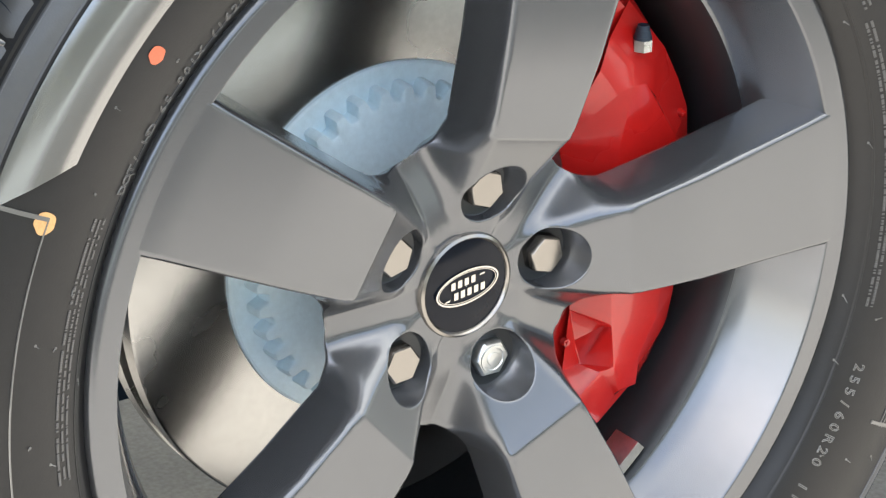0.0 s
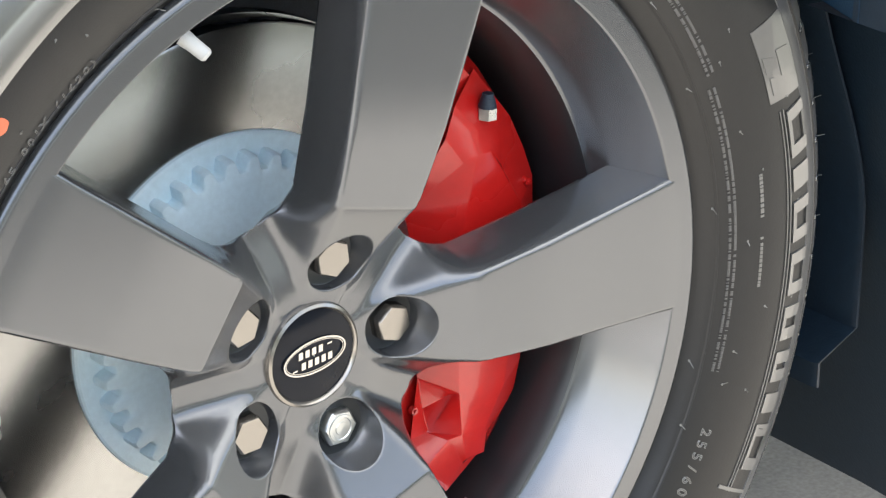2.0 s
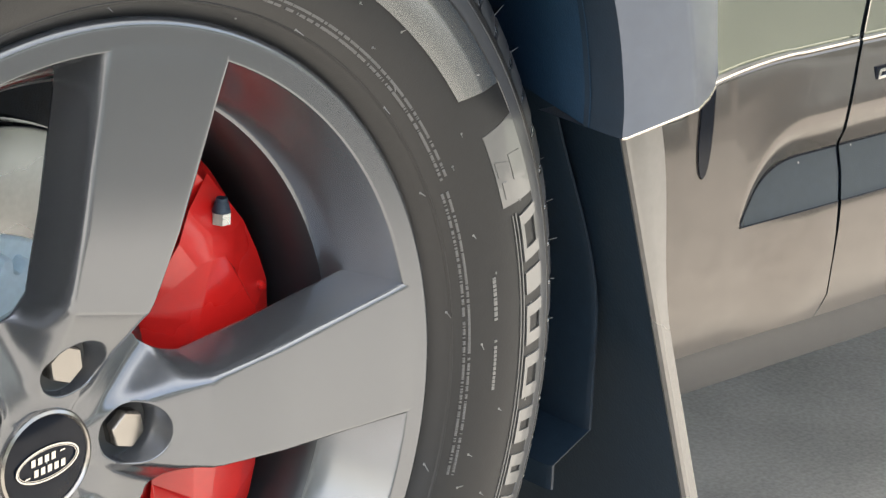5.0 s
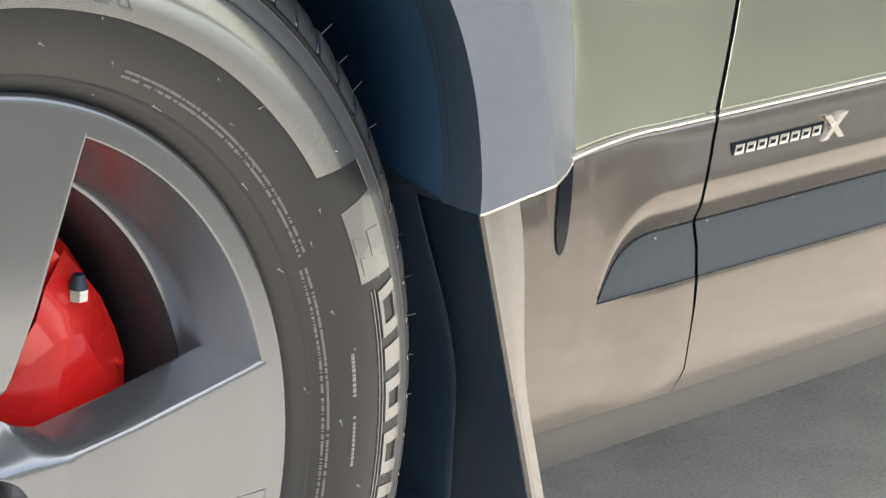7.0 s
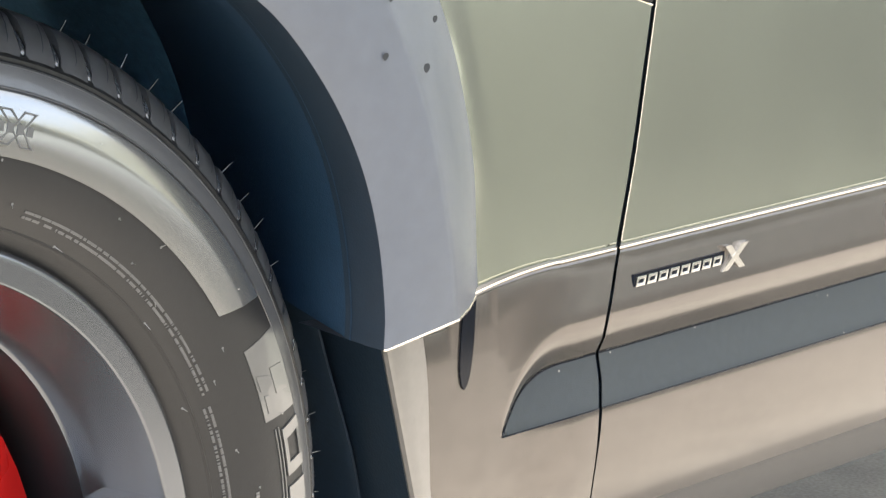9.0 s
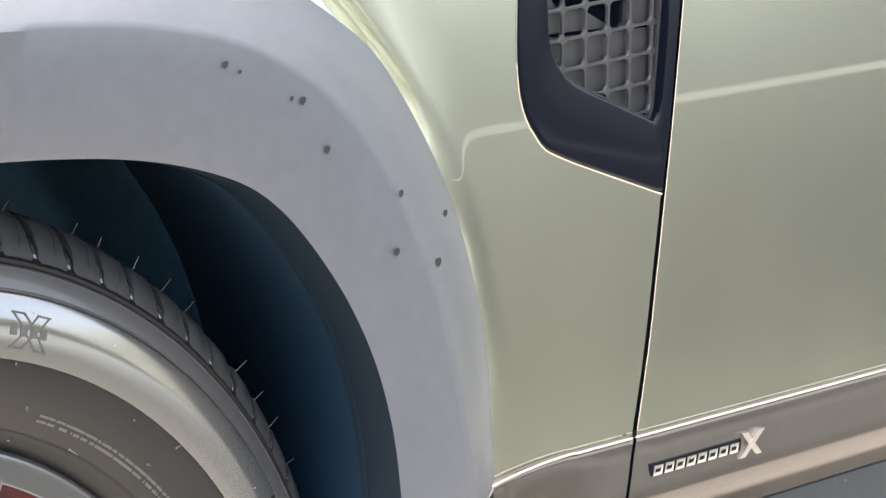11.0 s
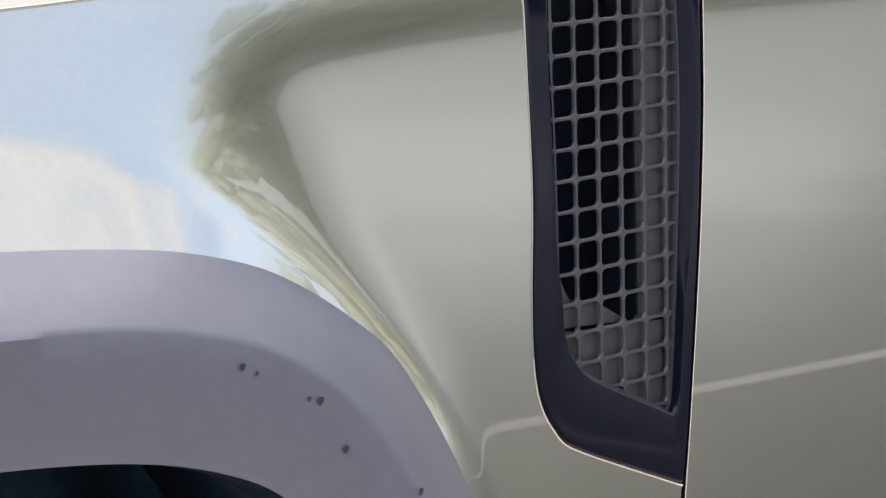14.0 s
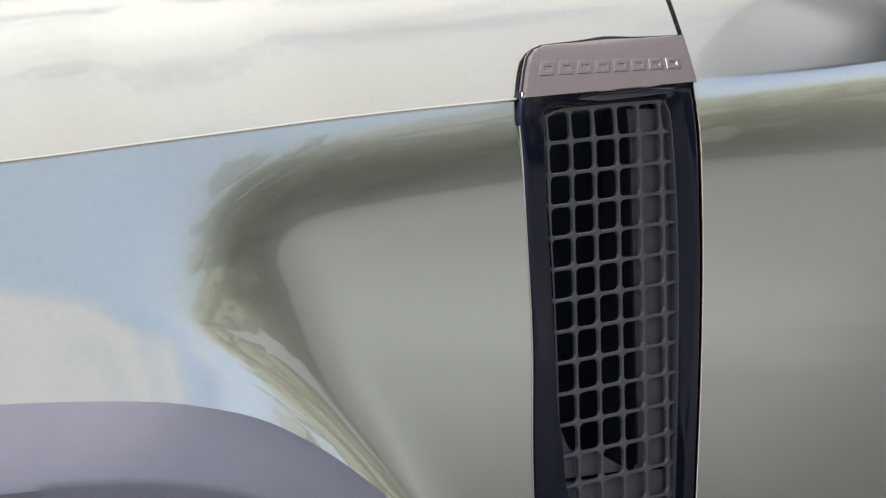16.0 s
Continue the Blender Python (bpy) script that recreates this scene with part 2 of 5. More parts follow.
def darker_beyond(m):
    """Darkens the unseen road beyond an uneven slanting line, to dim the door's reflection."""
    n, l = m.node_tree.nodes, m.node_tree.links
    base = n["Principled BSDF"].inputs["Base Color"]
    was = base.links[0].from_socket
    co, sep, edge = n.new("ShaderNodeTexCoord"), n.new("ShaderNodeSeparateXYZ"), n.new("ShaderNodeTexNoise")
    edge.inputs["Scale"].default_value, edge.inputs["Detail"].default_value = 0.6, 5
    l.new(co.outputs["Object"], sep.inputs[0])
    l.new(co.outputs["Object"], edge.inputs["Vector"])
    slant, uneven, dim = n.new("ShaderNodeMath"), n.new("ShaderNodeMath"), n.new("ShaderNodeMapRange")
    slant.operation, slant.inputs[1].default_value = "MULTIPLY_ADD", 1.6
    l.new(sep.outputs["Y"], slant.inputs[0])
    l.new(sep.outputs["X"], slant.inputs[2])
    uneven.operation, uneven.inputs[1].default_value = "MULTIPLY_ADD", 1.2
    l.new(edge.outputs["Fac"], uneven.inputs[0])
    l.new(slant.outputs[0], uneven.inputs[2])
    dim.interpolation_type = "SMOOTHSTEP"
    dim.inputs["From Min"].default_value, dim.inputs["From Max"].default_value = 0.15, 1.4
    dim.inputs["To Min"].default_value, dim.inputs["To Max"].default_value = 1.0, 0.40
    l.new(uneven.outputs[0], dim.inputs["Value"])
    darker = n.new("ShaderNodeVectorMath")
    darker.operation = "SCALE"
    l.new(was, darker.inputs[0])
    l.new(dim.outputs["Result"], darker.inputs["Scale"])
    l.new(darker.outputs["Vector"], base)


darker_beyond(FAR_ASPHALT)
darker_beyond(ASPHALT)


# ---- building helpers ----
def part(name, bm, mat, parent=None, label="", smooth=40.0, at=None):
    """Links a bmesh as one mesh object under a thing or a part."""
    me = bpy.data.meshes.new(name)
    bmesh.ops.recalc_face_normals(bm, faces=bm.faces[:])
    bm.to_mesh(me)
    bm.free()
    me.materials.append(mat)
    if smooth:
        me.polygons.foreach_set("use_smooth", [True] * len(me.polygons))
        me.set_sharp_from_angle(angle=radians(smooth))
    ob = new(name, me)
    if at is not None:
        ob.matrix_basis = at
    if parent is not None:
        ob.parent = parent
    if label:
        ob["label"] = label
    return ob


def share(name, mesh, parent, m):
    """Another part on the same mesh data."""
    ob = new(name, mesh)
    ob.parent = parent
    ob.matrix_basis = m
    return ob


def catmull(pts, n):
    """n points along a smooth line through pts, evenly spaced."""
    p = [Vector(q) for q in pts]
    p = [2 * p[0] - p[1]] + p + [2 * p[-1] - p[-2]]
    out = []
    for i in range(1, len(p) - 2):
        for k in range(24):
            t = k / 24
            out.append(0.5 * (2 * p[i] + (p[i + 1] - p[i - 1]) * t + (2 * p[i - 1] - 5 * p[i] + 4 * p[i + 1] - p[i + 2]) * t * t
                              + (3 * p[i] - p[i - 1] - 3 * p[i + 1] + p[i + 2]) * t ** 3))
    out.append(p[-2])
    return even(out, n)


def even(line, n):
    d = [0.0]
    for a, b in zip(line, line[1:]):
        d.append(d[-1] + (b - a).length)
    out, j = [], 0
    for k in range(n):
        s = d[-1] * k / (n - 1)
        while j < len(d) - 2 and d[j + 1] < s:
            j += 1
        f = (s - d[j]) / max(d[j + 1] - d[j], 1e-9)
        out.append(line[j].lerp(line[j + 1], min(max(f, 0), 1)))
    return out


def grid(bm, rows, closed=False):
    """Faces between rows of points; rows all of one length."""
    vs = [[bm.verts.new(p) for p in row] for row in rows]
    for a, b in zip(vs, vs[1:]):
        n = len(a)
        for i in range(n if closed else n - 1):
            j = (i + 1) % n
            bm.faces.new((a[i], a[j], b[j], b[i]))
    return vs


def smoothstep(x):
    x = min(max(x, 0.0), 1.0)
    return x * x * (3 - 2 * x)


HUB_Z = 0.40


def polar(r, deg, y):
    """A place on the wheel: radius, degrees clockwise from the top as seen from outside, depth."""
    a = radians(deg)
    return Vector((r * math.sin(a), y, HUB_Z + r * math.cos(a)))


def lathe(profile, segs=160):
    bm = bmesh.new()
    grid(bm, [[polar(r, 360 * i / segs, y) for i in range(segs)] for r, y in profile], closed=True)
    return bm


def prism(bm, outline, y0, y1, bevel=0.0, inset=0.0):
    """A plate with an outline in x and z, from the front y0 to the back y1; its front edge may be chamfered."""
    c = sum((Vector(p) for p in outline), Vector((0, 0))) / len(outline)
    rows = []
    if bevel:
        rows.append([(c.x + (x - c.x) * (1 - inset), y0, c.y + (z - c.y) * (1 - inset)) for x, z in outline])
        rows.append([(x, y0 + bevel, z) for x, z in outline])
    else:
        rows.append([(x, y0, z) for x, z in outline])
    rows.append([(x, y1, z) for x, z in outline])
    vs = grid(bm, rows, closed=True)
    bm.faces.new(vs[0])
    bm.faces.new(list(reversed(vs[-1])))
    return bm


def box(bm, x0, x1, y0, y1, z0, z1):
    return prism(bm, [(x0, z0), (x1, z0), (x1, z1), (x0, z1)], y0, y1)


def tube(bm, a, b, r0, r1, segs=10, caps=True):
    a, b = Vector(a), Vector(b)
    q = (b - a).to_track_quat("Z", "Y")
    rows = [[p + q @ Vector((r * math.cos(2 * math.pi * i / segs), r * math.sin(2 * math.pi * i / segs), 0)) for i in range(segs)] for p, r in ((a, r0), (b, r1))]
    vs = grid(bm, rows, closed=True)
    if caps:
        bm.faces.new(list(reversed(vs[0])))
        bm.faces.new(vs[1])
    return bm

# ---- the car ----
car = tagged(new("car"), "sage green metallic off-road car with grey cladding and red brake caliper", "car")

# wheel: five wide spokes that fall from a flat face to the hub
SPOKE0, SPOKE_HALF = 12.2, 10.2
TAN36 = math.tan(radians(36))


def hub_floor(r):
    """Depth of the hub between the spokes, at a radius."""
    return 0.046 - 0.0085 * smoothstep((0.098 - r) / 0.058)


def soft_ramp(x, e):
    """Nothing below zero, x above it, rounded over a width of e either way."""
    return 0.0 if x <= -e else x if x >= e else (x + e) ** 2 / (4 * e)


def spoke_shape(a):
    """Half widths of a spoke's face and of its foot, the depth of its face, its flank's slope and its edge's rounding, at the distance a along it."""
    if a >= 0.100:
        k = (a - 0.100) / 0.150
        wf, yf = 0.0302 + 0.0148 * k, 0.004 - 0.0043 * min(k * 3, 1)
    else:
        wf, yf = max(0.0302 - 0.23 * (0.100 - a), 0.012), 0.004 + 0.0325 * min((0.100 - a) / 0.058, 1) ** 0.92
    yf += 0.0006 * smoothstep((a - 0.2535) / 0.003)
    near = smoothstep((0.116 - a) / 0.034)
    wb = wf + 0.0058
    if a < 0.116:
        wb = min(wb + 0.0242 * ((0.116 - a) / 0.0416) ** 2.4, a * TAN36)
    return wf, wb, yf, 6.4 - 4.7 * near, 0.0021 + 0.0019 * near


def surface(a, s):
    """Depth of the spoke's casting at a place on it: face, rounded edge, flank, and a fillet into the hub's floor."""
    wf, wb, yf, slope, e = spoke_shape(a)
    flank, floor = yf + slope * soft_ramp(s - wf, e), hub_floor(math.hypot(a, s))
    k = 0.0005 + 0.0115 * smoothstep((math.hypot(a, s) - 0.034) / 0.022)
    h = max(k - abs(flank - floor), 0.0) / k
    return min(flank, floor) - h * h * k * 0.25


def section_at(a):
    """Half a section across the casting: 41 offsets and depths, close together round the edge."""
    wf, wb, yf, slope, e = spoke_shape(a)
    hi = min(wf + 2 * e, wb * 0.9)
    lo = min(wf - 2 * e, hi * 0.6)
    offs = [lo * k / 16 for k in range(16)] + [lo + (hi - lo) * k / 11 for k in range(11)] + [hi + (wb - hi) * k / 13 for k in range(14)]
    return [(s, surface(a, s)) for s in offs]


POCKET_A, POCKET_R = 0.0595, 0.0205


def build_spokes():
    bm = bmesh.new()
    stations = [0.2655, 0.2600, 0.2535, 0.235, 0.21, 0.18, 0.15, 0.13, 0.115, 0.108, 0.1050, 0.1035, 0.1020, 0.1010] + list(np.linspace(0.1003, 0.0365, 86)) + [0.033, 0.028, 0.022]
    for k in range(5):
        ang = SPOKE0 + 72 * k
        flat, rows = [], []
        for a in stations:
            half = section_at(a)
            s1, y1 = half[-1]
            e_ = smoothstep((a - 0.0748) / 0.006)
            half = half + [(s1 - 0.0006 * e_, y1 + 0.0010 * e_), (s1 - 0.012 * e_, y1 + 0.012 * e_)]
            line = [(-s, y) for s, y in reversed(half[1:])] + half
            rows.append([((math.sqrt(a * a - s * s) if a > 0.25 else a), s, y) for s, y in line])
        # cut the round pocket out of the sheet and pull the cut's edge on to the circle
        vs = [[None] * len(rows[0]) for _ in rows]
        def vert(i, j):
            if vs[i][j] is None:
                aa, s, y = rows[i][j]
                vs[i][j] = bm.verts.new((aa, s, y))
            return vs[i][j]
        def far(i, j):
            return math.hypot(rows[i][j][0] - POCKET_A, rows[i][j][1])
        for i in range(len(rows) - 1):
            for j in range(len(rows[0]) - 1):
                q = ((i, j), (i, j + 1), (i + 1, j + 1), (i + 1, j))
                if sum(far(*c) for c in q) / 4 > POCKET_R and len({rows[c[0]][c[1]] for c in q}) == 4:
                    bm.faces.new([vert(*c) for c in q])
        mine = [v for row in vs for v in row if v is not None]
        rim_vs = set()
        for v in mine:
            if v.is_boundary and math.hypot(v.co.x - POCKET_A, v.co.y) < POCKET_R + 0.0025:
                d = Vector((v.co.x - POCKET_A, v.co.y))
                d = d.normalized() * POCKET_R
                v.co.x, v.co.y, v.co.z = POCKET_A + d.x, d.y, surface(POCKET_A + d.x, abs(d.y))
                rim_vs.add(v)
        ring = sorted(rim_vs, key=lambda v: math.atan2(v.co.y, v.co.x - POCKET_A))
        last = ring
        for rr, dy, y_abs in ((POCKET_R - 0.0005, 0.0004, None), (POCKET_R - 0.0009, 0.0014, None), (POCKET_R - 0.0022, None, 0.050), (0.012, None, 0.0515), (0.0005, None, 0.0515)):
            nxt = []
            for v, o in zip(ring, last):
                d = Vector((v.co.x - POCKET_A, v.co.y)).normalized() * rr
                nxt.append(bm.verts.new((POCKET_A + d.x, d.y, v.co.z + dy if y_abs is None else y_abs)))
            for i in range(len(ring)):
                j = (i + 1) % len(ring)
                try:
                    bm.faces.new((last[i], last[j], nxt[j], nxt[i]))
                except ValueError:
                    pass
            mine += nxt
            last = nxt
        for v in mine:
            aa, s, y = v.co
            v.co = polar(math.hypot(aa, s), ang + math.degrees(math.atan2(s, aa)), y)
    bmesh.ops.remove_doubles(bm, verts=bm.verts[:], dist=0.00012)
    # soften the cast hub between the spokes, clear of the nut pockets
    soft_vs = []
    for v in bm.verts:
        r = math.hypot(v.co.x, v.co.z - HUB_Z)
        off = (math.degrees(math.atan2(v.co.x, v.co.z - HUB_Z)) - SPOKE0 + 36) % 72 - 36
        a, s = r * math.cos(radians(off)), r * math.sin(radians(off))
        if 0.036 < a < 0.1045 and not v.is_boundary and math.hypot(a - POCKET_A, s) > POCKET_R + 0.0008:
            soft_vs.append(v)
    for _ in range(4):
        bmesh.ops.smooth_vert(bm, verts=soft_vs, factor=0.5, use_axis_x=True, use_axis_y=True, use_axis_z=True)
    return bm


rim = part("wheel_rim", lathe([(0.258, 0.030), (0.262, 0.016), (0.2695, 0.012), (0.2722, 0.0070), (0.2721, 0.0045), (0.2713, 0.0024), (0.2699, 0.0010), (0.2682, 0.0002), (0.2672, 0.0), (0.266, 0.0), (0.2549, 0.0), (0.2546, 0.0), (0.2540, 0.0003),
                               (0.2535, 0.0010), (0.2530, 0.0020), (0.2455, 0.017), (0.2365, 0.035), (0.2300, 0.0455), (0.2285, 0.0467), (0.2270, 0.0475)], 200), ALLOY, car, "satin grey alloy wheel with five wide spokes", 30)
barrel = part("wheel_barrel", lathe([(0.2270, 0.0475), (0.2225, 0.056), (0.2190, 0.080), (0.2170, 0.14), (0.222, 0.19), (0.245, 0.212), (0.256, 0.222)], 160), BARREL, rim, "inner barrel of the wheel, darkened in colour for its shade")
spokes = part("spokes", build_spokes(), ALLOY, rim, "five flat satin grey spokes", 75)
# dark discs added in the nut pockets, to paint in their shade
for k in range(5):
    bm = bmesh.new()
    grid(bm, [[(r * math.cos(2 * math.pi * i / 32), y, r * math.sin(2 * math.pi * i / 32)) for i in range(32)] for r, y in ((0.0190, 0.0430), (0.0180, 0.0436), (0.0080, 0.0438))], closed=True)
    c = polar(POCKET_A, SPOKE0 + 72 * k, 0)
    part("pocket_shade", bm, BARREL, rim, "disc that puts a nut pocket's shade into dark colour", 40, Matrix.Translation((c.x, 0, c.z)))

# hub cap with its oval emblem
CAP_Y = 0.0345
bm = lathe([(0.033, 0.046), (0.033, CAP_Y + 0.002), (0.0322, CAP_Y), (0.0305, CAP_Y - 0.001), (0.0293, CAP_Y + 0.0002), (0.0290, CAP_Y + 0.0012)], 96)
hub_ring = part("hub_cap_ring", bm, CHROME, rim, "bright ring round the black hub cap", 30)
bm = lathe([(0.0291, CAP_Y + 0.0010), (0.020, CAP_Y + 0.0002), (0.010, CAP_Y - 0.0001), (0.0004, CAP_Y - 0.0002)], 96)
hub_cap = part("hub_cap", bm, GLOSS_BLACK, rim, "gloss black hub cap with a silver oval emblem", 60)


def oval_ring(bm, rx, ry, w, y, turn, segs=64):
    rows = []
    for k, (dr, dy) in enumerate(((0, 0.0006), (0, 0), (-w, 0), (-w, 0.0006))):
        row = []
        for i in range(segs):
            a = 2 * math.pi * i / segs
            p = Vector(((rx + dr) * math.cos(a), (ry + dr) * math.sin(a)))
            c, s = math.cos(turn), math.sin(turn)
            row.append((p.x * c - p.y * s, y + dy, HUB_Z + p.x * s + p.y * c))
        rows.append(row)
    grid(bm, rows, closed=True)
    return bm


TURN = radians(8.0)
part("emblem_rim", oval_ring(bmesh.new(), 0.0225, 0.0108, 0.0011, CAP_Y - 0.0012, TURN), SILVER, hub_cap, "thin silver oval on the hub cap")


def turned_bar(bm, x, z, w, h, y0, y1, turn, slant=0.0):
    c, s = math.cos(turn), math.sin(turn)
    pts = [(x - w / 2 - slant * h / 2, z - h / 2), (x + w / 2 - slant * h / 2, z - h / 2), (x + w / 2 + slant * h / 2, z + h / 2), (x - w / 2 + slant * h / 2, z + h / 2)]
    prism(bm, [(px * c - pz * s, HUB_Z + px * s + pz * c) for px, pz in pts], y0, y1)
    return bm


part("emblem_rim", oval_ring(bmesh.new(), 0.0208, 0.0092, 0.0004, CAP_Y - 0.0010, TURN), SILVER, hub_cap, "")
bm = bmesh.new()
for x0, z0, n_ in ((-0.0118, 0.0036, 4), (-0.0105, -0.0034, 5)):
    for k in range(n_):
        turned_bar(bm, x0 + 0.0048 * k + 0.002, z0, 0.0030, 0.0046, CAP_Y - 0.0012, CAP_Y + 0.0005, TURN, 0.12)
turned_bar(bm, 0.0112, 0.0046, 0.0035, 0.0010, CAP_Y - 0.0012, CAP_Y + 0.0005, TURN, 0.6)
turned_bar(bm, -0.0148, -0.0046, 0.0035, 0.0010, CAP_Y - 0.0012, CAP_Y + 0.0005, TURN, 0.6)
part("emblem_bar", bm, SILVER, hub_cap, "plain silver bars of the emblem")


def hex_nut(k, y_face, mat, capped):
    """A wheel nut in its pocket; capped nuts have a smooth flat cover with a chamfered edge."""
    bm = bmesh.new()
    r = 0.0127
    turn = random.uniform(0, 60)
    def ring(rad, y):
        return [(rad * math.sin(radians(turn + 60 * i)), y, rad * math.cos(radians(turn + 60 * i))) for i in range(6)]
    rows = [ring(r, 0.030), ring(r, 0.0016), ring(r * 0.9, 0.0)] if capped else [ring(r, 0.030), ring(r, 0.0022), ring(r * 0.86, 0.0)]
    vs = grid(bm, rows, closed=True)
    bm.faces.new(vs[-1])
    bmesh.ops.bevel(bm, geom=[e for e in bm.edges if abs(e.verts[0].co.y - e.verts[1].co.y) > 0.005], offset=0.0010, segments=2, affect="EDGES", profile=0.5)
    c = polar(0.0595, SPOKE0 + 72 * k, 0)
    nut = part("lug_nut" if capped else "bare_lug_nut", bm, mat, rim, "bright steel hexagon nut" if capped else "bare zinc nut that lacks its cap", 30, Matrix.Translation((c.x, y_face, c.z)))
    return nut


for k in (0, 1, 3, 4):
    hex_nut(k, 0.0335, CHROME, True)
bare = hex_nut(2, 0.0375, ZINC, False)
bm = bmesh.new()
vs = grid(bm, [[(r * math.cos(2 * math.pi * i / 40), y, r * math.sin(2 * math.pi * i / 40)) for i in range(40)] for r, y in ((0.0178, 0.028), (0.0178, 0.0155), (0.0168, 0.0145), (0.012, 0.0145))], closed=True)
part("washer", bm, ZINC, bare)
bm = bmesh.new()
grid(bm, [[(r * math.cos(2 * math.pi * i / 32), y, r * math.sin(2 * math.pi * i / 32)) for i in range(32)] for r, y in ((0.0092, 0.001), (0.0088, -0.0007), (0.0072, -0.0007), (0.0066, 0.0002), (0.0046, 0.0004), (0.0040, -0.0006), (0.0002, -0.0008))], closed=True)
part("stud_end", bm, ZINC, bare)
# valve
bm = bmesh.new()
v0, v1 = polar(0.246, -26.3, 0.012), polar(0.2345, -25.5, 0.0015)
tube(bm, v0, v0.lerp(v1, 0.3), 0.0050, 0.0046, 14)
tube(bm, v0.lerp(v1, 0.3), v1, 0.0044, 0.0041, 14)
tube(bm, v1, v1 + (v1 - v0).normalized() * 0.0015, 0.0040, 0.0028, 14)
part("valve_stem", bm, WHITE, rim, "white plastic cap on the tyre valve", 40)

# silver balance weight stuck in the barrel
bm = bmesh.new()
rows = []
for r in (0.2215, 0.2140):
    rows += [[polar(r, a, y) for a in (134.8, 136, 137, 138, 139, 140.4)] for y in ((0.050, 0.072) if r > 0.218 else (0.072, 0.050))]
rows.append(rows[0])
grid(bm, rows)
part("balance_weight", bm, ZINC, rim, "grey stick-on wheel weight", 30)

# ---- tyre ----
SIDE = [(0.2660, 0.020), (0.2665, 0.010), (0.2705, 0.0060), (0.2755, 0.0030), (0.2790, -0.0020), (0.2850, -0.0070), (0.2950, -0.0110), (0.3080, -0.0140), (0.3200, -0.0152), (0.3320, -0.0150), (0.3440, -0.0132), (0.3560, -0.0095),
        (0.3660, -0.0048), (0.3735, -0.0002), (0.3745, 0.0010), (0.3765, 0.0012), (0.3850, 0.0095), (0.3915, 0.0190), (0.3945, 0.035)]


def side_y(r):
    for (r0, y0), (r1, y1) in zip(SIDE, SIDE[1:]):
        if r0 <= r <= r1:
            return y0 + (y1 - y0) * (r - r0) / (r1 - r0)
    return SIDE[-1][1]


tyre = part("tyre", lathe(SIDE + [(0.3955, 0.06), (0.396, 0.13), (0.3955, 0.20), (0.3945, 0.222), (0.385, 0.245), (0.355, 0.266), (0.32, 0.272), (0.29, 0.262), (0.266, 0.235)], 240), RUBBER, car, "black rubber tyre with moulded lettering and small moulding hairs", 35)


def side_patch(bm, r0, r1, a0, a1, lift, nr=4, step=1.5, skew=0.0, skew0=None, crown=0.0):
    """A raised patch that follows the sidewall; skew turns its outer end on, in degrees."""
    skew0 = skew if skew0 is None else skew0
    na = max(2, int(abs(a1 - a0) / step) + 1)
    rows = []
    for j in range(nr + 1):
        f = j / nr
        r = r0 + (r1 - r0) * f
        rows.append([polar(r, a0 + skew0 * f + (a1 + skew * f - a0 - skew0 * f) * i / na, side_y(r) - lift - crown * math.sin(math.pi * f)) for i in range(na + 1)])
    vs = grid(bm, rows)
    edge = vs[0] + [v[-1] for v in vs[1:]] + list(reversed(vs[-1][:-1])) + [v[0] for v in reversed(vs[1:-1])]
    low = [bm.verts.new((v.co.x, v.co.y + lift * 1.6, v.co.z)) for v in edge]
    for i in range(len(edge)):
        j = (i + 1) % len(edge)
        bm.faces.new((edge[i], low[i], low[j], edge[j]))
    return bm


# fine ribbed bands near the shoulder, their sheen lifted by a paler colour
def ribbed_material():
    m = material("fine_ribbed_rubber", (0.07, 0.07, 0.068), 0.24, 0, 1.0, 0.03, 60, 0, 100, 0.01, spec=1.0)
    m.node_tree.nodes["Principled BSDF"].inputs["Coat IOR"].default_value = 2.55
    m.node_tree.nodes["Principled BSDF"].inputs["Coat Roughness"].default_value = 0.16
    n, l = m.node_tree.nodes, m.node_tree.links
    co = n.new("ShaderNodeTexCoord")
    sep = n.new("ShaderNodeSeparateXYZ")
    l.new(co.outputs["Object"], sep.inputs[0])
    sub = n.new("ShaderNodeMath")
    sub.operation, sub.inputs[1].default_value = "SUBTRACT", HUB_Z
    l.new(sep.outputs["Z"], sub.inputs[0])
    at = n.new("ShaderNodeMath")
    at.operation = "ARCTAN2"
    l.new(sep.outputs["X"], at.inputs[0])
    l.new(sub.outputs[0], at.inputs[1])
    mu = n.new("ShaderNodeMath")
    mu.operation, mu.inputs[1].default_value = "MULTIPLY", 1500.0
    l.new(at.outputs[0], mu.inputs[0])
    si = n.new("ShaderNodeMath")
    si.operation = "SINE"
    l.new(mu.outputs[0], si.inputs[0])
    bp = n.new("ShaderNodeBump")
    bp.inputs["Strength"].default_value, bp.inputs["Distance"].default_value = 0.045, 0.0002
    l.new(si.outputs[0], bp.inputs["Height"])
    l.new(bp.outputs["Normal"], n["Principled BSDF"].inputs["Normal"])
    return m


RIBBED = ribbed_material()
part("ribbed_band", side_patch(bmesh.new(), 0.3235, 0.3585, -61.5, 54.5, 0.0012, 14, 1.0, 3.0, -6.0, 0.0014), RIBBED, tyre, "finely ribbed band on the sidewall, its sheen lightened in colour", 30)

